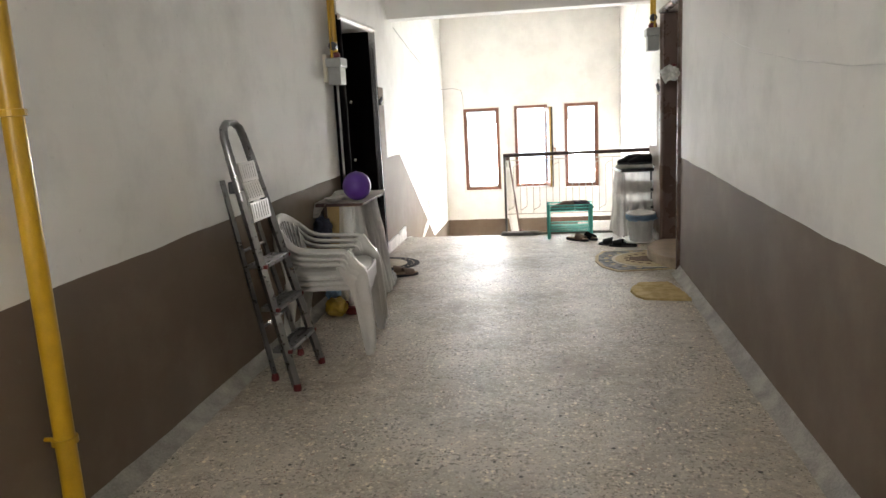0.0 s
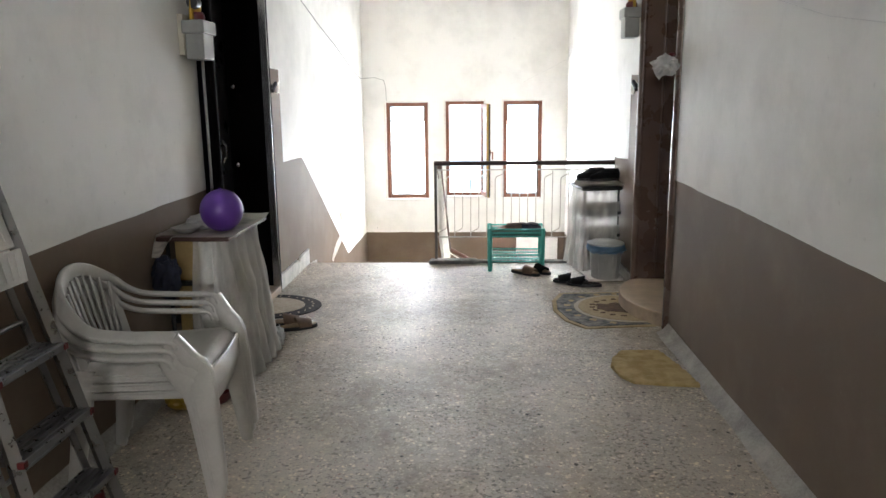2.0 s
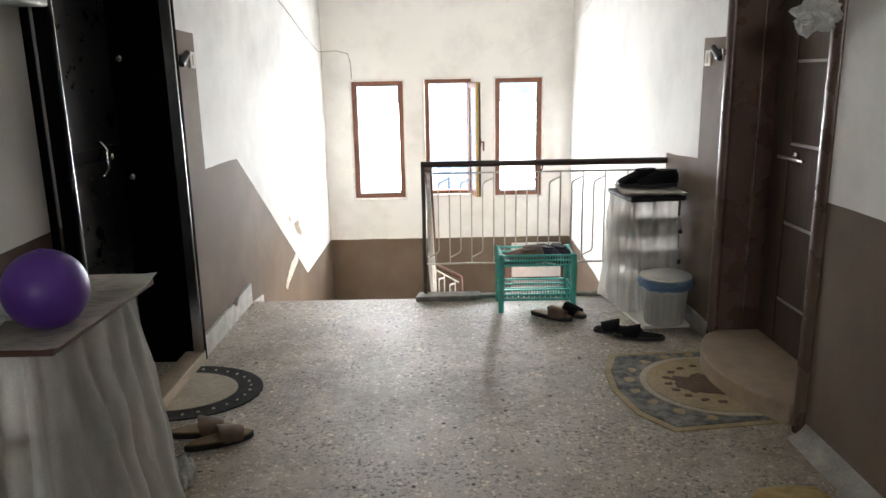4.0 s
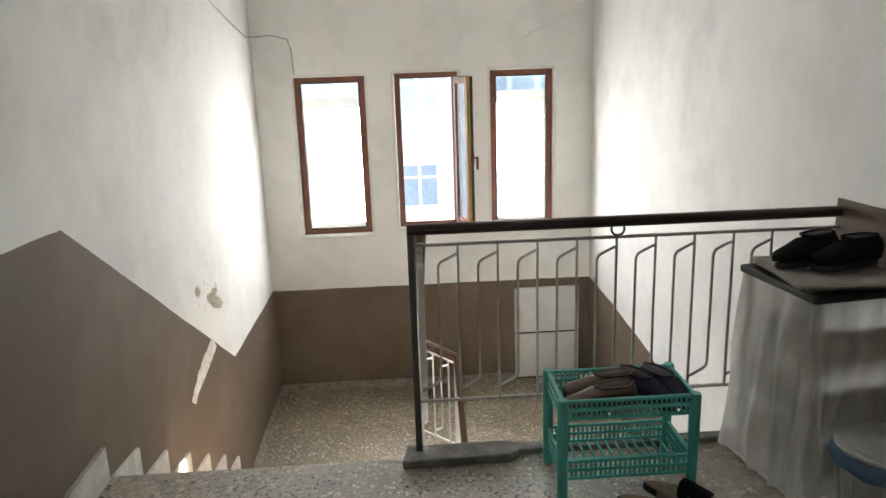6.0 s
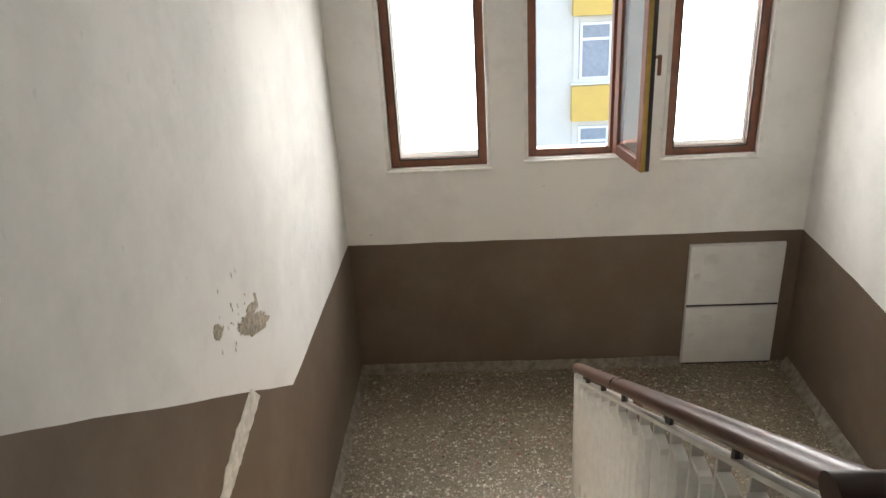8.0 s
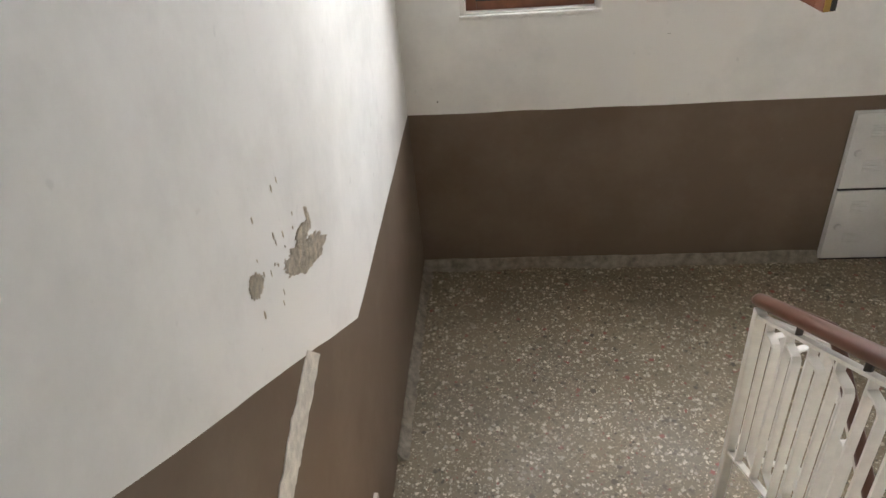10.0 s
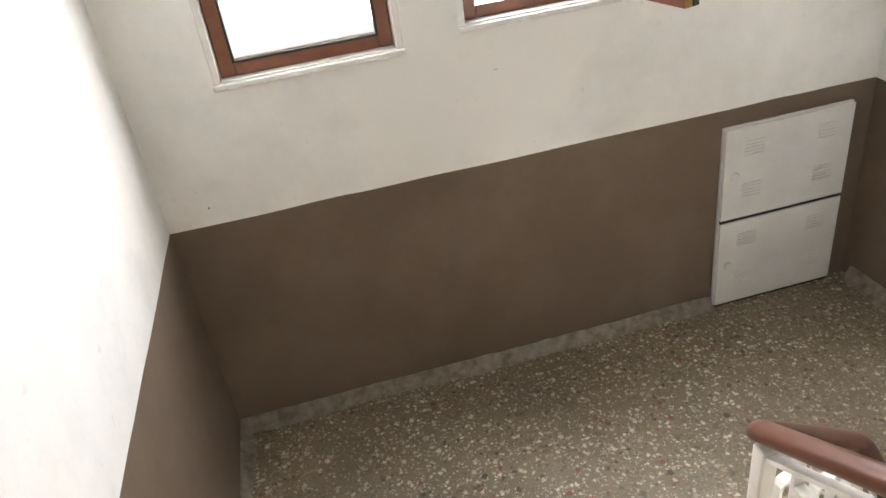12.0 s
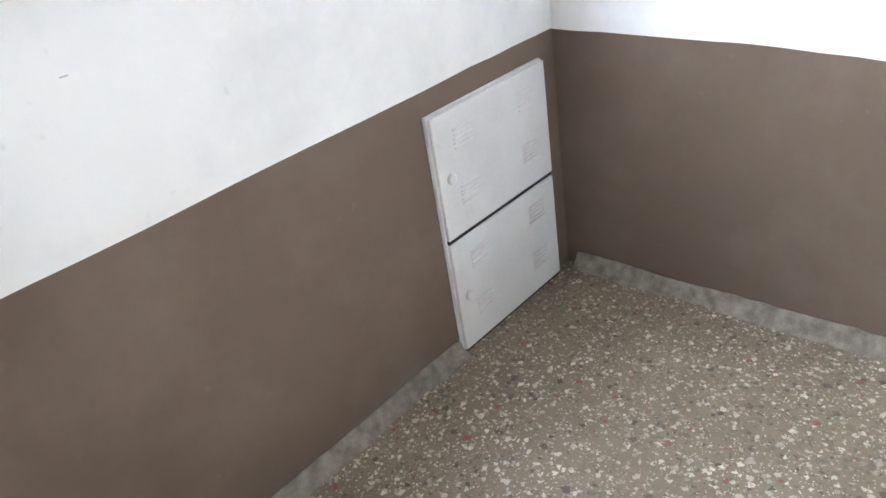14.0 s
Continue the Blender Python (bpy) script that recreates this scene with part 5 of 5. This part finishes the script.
BAR_MESH = finish(box(-0.003, 0.003, -0.004, 0.004, 0.0, 0.058))
SIDE_MESH = finish(box(-0.004, 0.004, -0.003, 0.003, 0.0, 0.058))
SLAT_MESH = finish(box(-0.004, 0.004, 0.0, ry1 - ry0, -0.002, 0.004))
LONG_MESH = finish(box(0.0, rx1 - rx0, -0.006, 0.006, 0.0, 0.011, 0.002))
SHORT_MESH = finish(box(-0.006, 0.006, 0.0, ry1 - ry0, 0.0, 0.011, 0.002))
for me in (BAR_MESH, SIDE_MESH, SLAT_MESH, LONG_MESH, SHORT_MESH):
    me.materials.append(M_TEAL)


def tray(z):
    """A slotted tray: base slats, upright bars and three rims."""
    t = part("tray", box(rx0, rx1, ry0 + 0.11, ry0 + 0.13, z - 0.004, z + 0.003, 0.002), M_TEAL, rack)
    for k in range(26):
        x = rx0 + 0.012 + (rx1 - rx0 - 0.024) * k / 25
        for y in (ry0, ry1):
            piece("upright", BAR_MESH, t, x, y, z + 0.004)
        if k % 2 == 0:
            piece("slat", SLAT_MESH, t, x, ry0, z)
    for k in range(13):
        y = ry0 + 0.012 + (ry1 - ry0 - 0.024) * k / 12
        for x in (rx0, rx1):
            piece("upright", SIDE_MESH, t, x, y, z + 0.004)
    for zz in (z, z + 0.030, z + 0.060):
        for y in (ry0, ry1):
            piece("rim", LONG_MESH, t, rx0, y, zz)
        for x in (rx0, rx1):
            piece("rim", SHORT_MESH, t, x, ry0, zz)


tray(0.075)
tray(0.286)
SMALL = Matrix.Scale(0.93, 4)
shoe(at(0.375, 7.918, 0.291, 187) @ SMALL, M_SHOEBR, "worn brown leather shoe on the rack", "shoes on the rack")
shoe(at(0.400, 8.012, 0.291, 183) @ SMALL, M_SHOEBR, "worn brown leather shoe on the rack", "shoes on the rack")
shoe(at(0.545, 7.968, 0.291, -60) @ SMALL, M_NAVY, "dark navy shoe on the rack", "shoes on the rack")
shoe(at(0.620, 7.972, 0.291, -66) @ SMALL, M_NAVY, "dark navy shoe on the rack", "shoes on the rack")

# ---- curtained shelf by the railing ----


def rect_rim(x0, x1, y0, y1, z0, z1, w=0.004):
    b = box(x0, x1, y0, y0 + w, z0, z1)
    box(x0, x0 + w, y0 + w, y1 - w, z0, z1, 0, b)
    box(x1 - w, x1, y0 + w, y1 - w, z0, z1, 0, b)
    return b


sh = thing("shelf_unit", "dark metal shelf hung with a gathered white curtain", "shelf")
sx0, sx1, sy0, sy1 = 0.985, 1.255, 7.80, 8.14
sh.matrix_world = Matrix.Translation((1.25, 7.8, 0)) @ Matrix.Rotation(radians(7), 4, "Z") @ Matrix.Translation((-1.25, -7.8, 0))
for x in (sx0, sx1):
    for y in (sy0, sy1):
        p = part("post", tube([(x, y, 0.022), (x, y, 0.70)], 0.010, 8), M_BLACK, sh, "", 40)
        if x == sx1 and y == sy0:
            for z in (0.30, 0.48):
                part("bracket", box(x - 0.012, x + 0.022, y - 0.018, y + 0.012, z, z + 0.025, 0.004), M_BLACK, p)
for z in (0.10, 0.28, 0.47, 0.69):
    if z > 0.6:
        part("shelf", box(sx0 - 0.035, sx1 + 0.022, sy0 - 0.045, sy1 + 0.012, z - 0.012, z + 0.016, 0.009), M_TRAY, sh, "glossy black top tray")
    else:
        part("shelf", box(sx0 - 0.012, sx1 + 0.012, sy0 - 0.012, sy1 + 0.012, z, z + 0.016, 0.003), M_BASKET, sh)
    if z < 0.6:
        part("shelf_rim", rect_rim(sx0 - 0.012, sx1 + 0.012, sy0 - 0.012, sy1 + 0.012, z + 0.016, z + 0.115), M_BASKET, sh, "pale basket rim")
part("curtain", pleats([(sx0 - 0.02, sy1 + 0.01), (sx0 - 0.025, 7.95), (sx0 - 0.02, sy0 + 0.01), (sx0 + 0.01, sy0 - 0.022), (1.10, sy0 - 0.026), (sx1 - 0.015, sy0 - 0.024)], 0.70, 0.035, 0.017, 7, 1.3), M_TULLE, sh, "gathered translucent white curtain", 60)
for i in range(4):
    m = Matrix.Translation((1.115 + 0.008 * i * (-1) ** i, 7.945 - 0.008 * i, 0.714 + 0.006 * i)) @ Matrix.Rotation(radians(3 * (-1) ** i - 3), 4, "Z")
    pg = bmesh.new()
    gv = {}
    for a in range(9):
        for c in range(9):
            x, y = -0.165 + 0.33 * a / 8, -0.20 + 0.37 * c / 8
            gv[a, c] = pg.verts.new((x, y, 0.004 * noise.noise((x * 8, y * 8, i)) - 0.02 * max(0, abs(x) - 0.14) / 0.03 * (0.12 if i < 3 else 0.05)))
    for a in range(8):
        for c in range(8):
            pg.faces.new((gv[a, c], gv[a + 1, c], gv[a + 1, c + 1], gv[a, c + 1]))
    bmesh.ops.solidify(pg, geom=pg.faces[:], thickness=0.005)
    bmesh.ops.transform(pg, matrix=m, verts=pg.verts)
    tagged(part("newspaper", pg, M_NEWS, None, "", 40), "folded newspaper on top of the shelf", "newspaper", "newspapers")
BIG = Matrix.Diagonal((0.92, 1.0, 1.12, 1.0))
shoe(at(1.06, 7.97, 0.740, 200) @ BIG, M_SHOE, "black leather shoe on the newspapers", "black shoes")
shoe(at(1.16, 7.91, 0.740, 192) @ BIG, M_SHOE, "black leather shoe on the newspapers", "black shoes")
tagged(part("floor_board", prism([(0.905, 8.16), (1.0, 7.51), (1.265, 7.525), (1.265, 8.19)], 0.018, None, None, 0.003), M_TRIM), "thin pale board under the shelf and bucket", "board")

bucket = thing("bucket", "grey plastic bucket with lid and blue bin liner", "bucket", pose(1.13, 7.575, 0.018) @ Matrix.Diagonal((1.03, 1.03, 0.875, 1.0)))
part("pail", lathe([(0.095, 0.0), (0.10, 0.004), (0.118, 0.22), (0.121, 0.225), (0.121, 0.232), (0.124, 0.30)], 40), M_BIN, bucket, "", 30)
ribs = bmesh.new()
for i in range(20):
    a = 2 * math.pi * i / 20
    tube([(0.101 * math.cos(a), 0.101 * math.sin(a), 0.01), (0.1185 * math.cos(a), 0.1185 * math.sin(a), 0.22)], 0.002, 4, ribs)
part("pail_ribs", ribs, M_BIN, bucket)
liner = bmesh.new()
rows = []
for r, z in ((0.1265, 0.30), (0.135, 0.304), (0.140, 0.290), (0.145, 0.270), (0.139, 0.250), (0.132, 0.240)):
    rows.append([liner.verts.new(((r + 0.009 * noise.noise((math.cos(a) * 7, math.sin(a) * 7, z * 14))) * math.cos(a), (r + 0.009 * noise.noise((math.cos(a) * 7, math.sin(a) * 7, z * 14))) * math.sin(a), z + 0.014 * noise.noise((math.cos(a) * 3, math.sin(a) * 3, 4)) * (1 if z < 0.26 else 0.1))) for a in [2 * math.pi * k / 48 for k in range(48)]])
for r, s in zip(rows, rows[1:]):
    for k in range(48):
        liner.faces.new((r[k], r[(k + 1) % 48], s[(k + 1) % 48], s[k]))
bmesh.ops.solidify(liner, geom=liner.faces[:], thickness=0.002)
part("bin_liner", liner, M_BLUE, bucket, "blue plastic bin liner", 60)
part("lid", lathe([(0.132, 0.304), (0.137, 0.310), (0.136, 0.318), (0.124, 0.324), (0.112, 0.324), (0.095, 0.334), (0.06, 0.343), (0.0002, 0.346)], 40), M_LID, bucket, "pale round lid", 30)
part("lid_grip", box(-0.03, 0.03, -0.008, 0.008, 0.334, 0.345, 0.004), M_BIN, bucket)
ear = tube([(0.125, -0.02, 0.27), (0.15, -0.02, 0.25), (0.15, 0.02, 0.25), (0.125, 0.02, 0.27)], 0.006, 8)
part("handle_lug", ear, M_BLUE, bucket)

# ---- mats ----


def mat(name, label, layers, z0=0.0, thick=0.007):
    r = thing(name, label, "mat")
    for i, (nm, outline, mt) in enumerate(layers):
        part(nm, prism(outline, thick if i == 0 else 0.0035, Matrix.Translation((0, 0, z0 if i == 0 else z0 + thick - 0.003 + i * 0.0022)), None, 0.002), mt, r)
    return r


def shrink(outline, k, c):
    return [(c[0] + (x - c[0]) * k, c[1] + (y - c[1]) * k) for x, y in outline]


half = [(-1.335, 6.47)] + [(-1.335 + 0.385 * math.sin(math.pi * i / 20), 6.77 - 0.30 * math.cos(math.pi * i / 20)) for i in range(21)] + [(-1.335, 7.07)]
half = half[1:-1]
mat("door_mat", "half-round mat with pale field and black border", [("backing", half, M_RUGDARK), ("field", shrink(half, 0.70, (-1.335, 6.77)), M_RUGPALE)])
dm = bpy.data.objects["door_mat"]
for i in range(15):
    a = math.pi * (i + 0.5) / 15
    part("border_mark", prism(blotch(-1.335 + 0.385 * 0.85 * math.sin(a), 6.77 - 0.30 * 0.85 * math.cos(a), 0.007, 0.010, i * 1.3, 8, 0.6), 0.0025, Matrix.Translation((0, 0, 0.0062))), M_RUGPALE, dm)
rug = [(0.655, 6.93), (0.73, 7.13), (1.20, 7.16), (1.22, 6.80), (1.245, 6.36), (0.80, 6.30), (0.69, 6.46), (0.64, 6.70)]
c0 = (1.06, 6.74)


def oval(rx, ry):
    """A half oval that opens towards the door."""
    return [(1.20, 6.74 - ry)] + [(1.12 - rx * math.sin(math.pi * i / 24), 6.74 - ry * math.cos(math.pi * i / 24)) for i in range(25)] + [(1.20, 6.74 + ry)]


rg = mat("door_rug", "oriental patterned half-hexagon rug, worn tan and grey", [("backing", rug, M_RUGTAN), ("dark_band", shrink(rug, 0.93, c0), M_RUGGREY), ("pale_ring", oval(0.335, 0.325), M_RUGPALE), ("field", oval(0.305, 0.295), M_RUGTAN), ("medallion", blotch(1.06, 6.74, 0.13, 0.10, 3.0, 40, 0.4), M_RUGRED)])
for i in range(9):
    for ring_, k in ((0.80, 0), (0.43, 1)):
        a = math.pi * 0.5 + math.pi * (i + 0.5 * k) / 9
        cx, cy = 1.12 + (0.385 if not k else 0.215) * math.cos(a), 6.74 + (0.355 if not k else 0.20) * math.sin(a)
        part("motif", prism(blotch(cx, cy, 0.024 if not k else 0.02, 0.024 if not k else 0.014, i * 2.1 + k, 9, 0.5), 0.0028, Matrix.Translation((0, 0, 0.0075 + 0.006 * k))), M_RUGRED if k else M_RUGTAN, rg)
rag = [(0.835, 5.64), (0.865, 5.76), (0.93, 5.855), (1.03, 5.885), (1.14, 5.87), (1.185, 5.70), (1.215, 5.50), (1.225, 5.375), (1.05, 5.39), (0.91, 5.415), (0.86, 5.50)]
rb2 = bmesh.new()
prism(rag, 0.012, None, rb2, 0.004)
bmesh.ops.triangulate(rb2, faces=rb2.faces[:])
for cuts in (3, 3):
    bmesh.ops.subdivide_edges(rb2, edges=rb2.edges[:], cuts=cuts, use_grid_fill=True)
for v in rb2.verts:
    if v.co.z > 0.006:
        v.co.z += 0.010 * noise.noise((v.co.x * 6, v.co.y * 24, 1.0)) + 0.005 * noise.noise((v.co.x * 14, v.co.y * 55, 3.0)) + 0.006
tagged(part("floor_cloth", rb2, M_RAG, None, "", 50), "tan folded cloth used as a floor mat", "cloth")

hang = thing("hanging_bag", "crumpled white plastic bag hung on the door casing", "bag")
part("bag_body", crumple((1.20, 6.30, 1.575), (0.065, 0.075, 0.055), 3.3, 0.45), M_PLASTIC, hang, "", 30)
part("red_tie", crumple((1.23, 6.27, 1.635), (0.018, 0.02, 0.010), 5.3, 0.3), M_RED, hang, "red tie", 30)
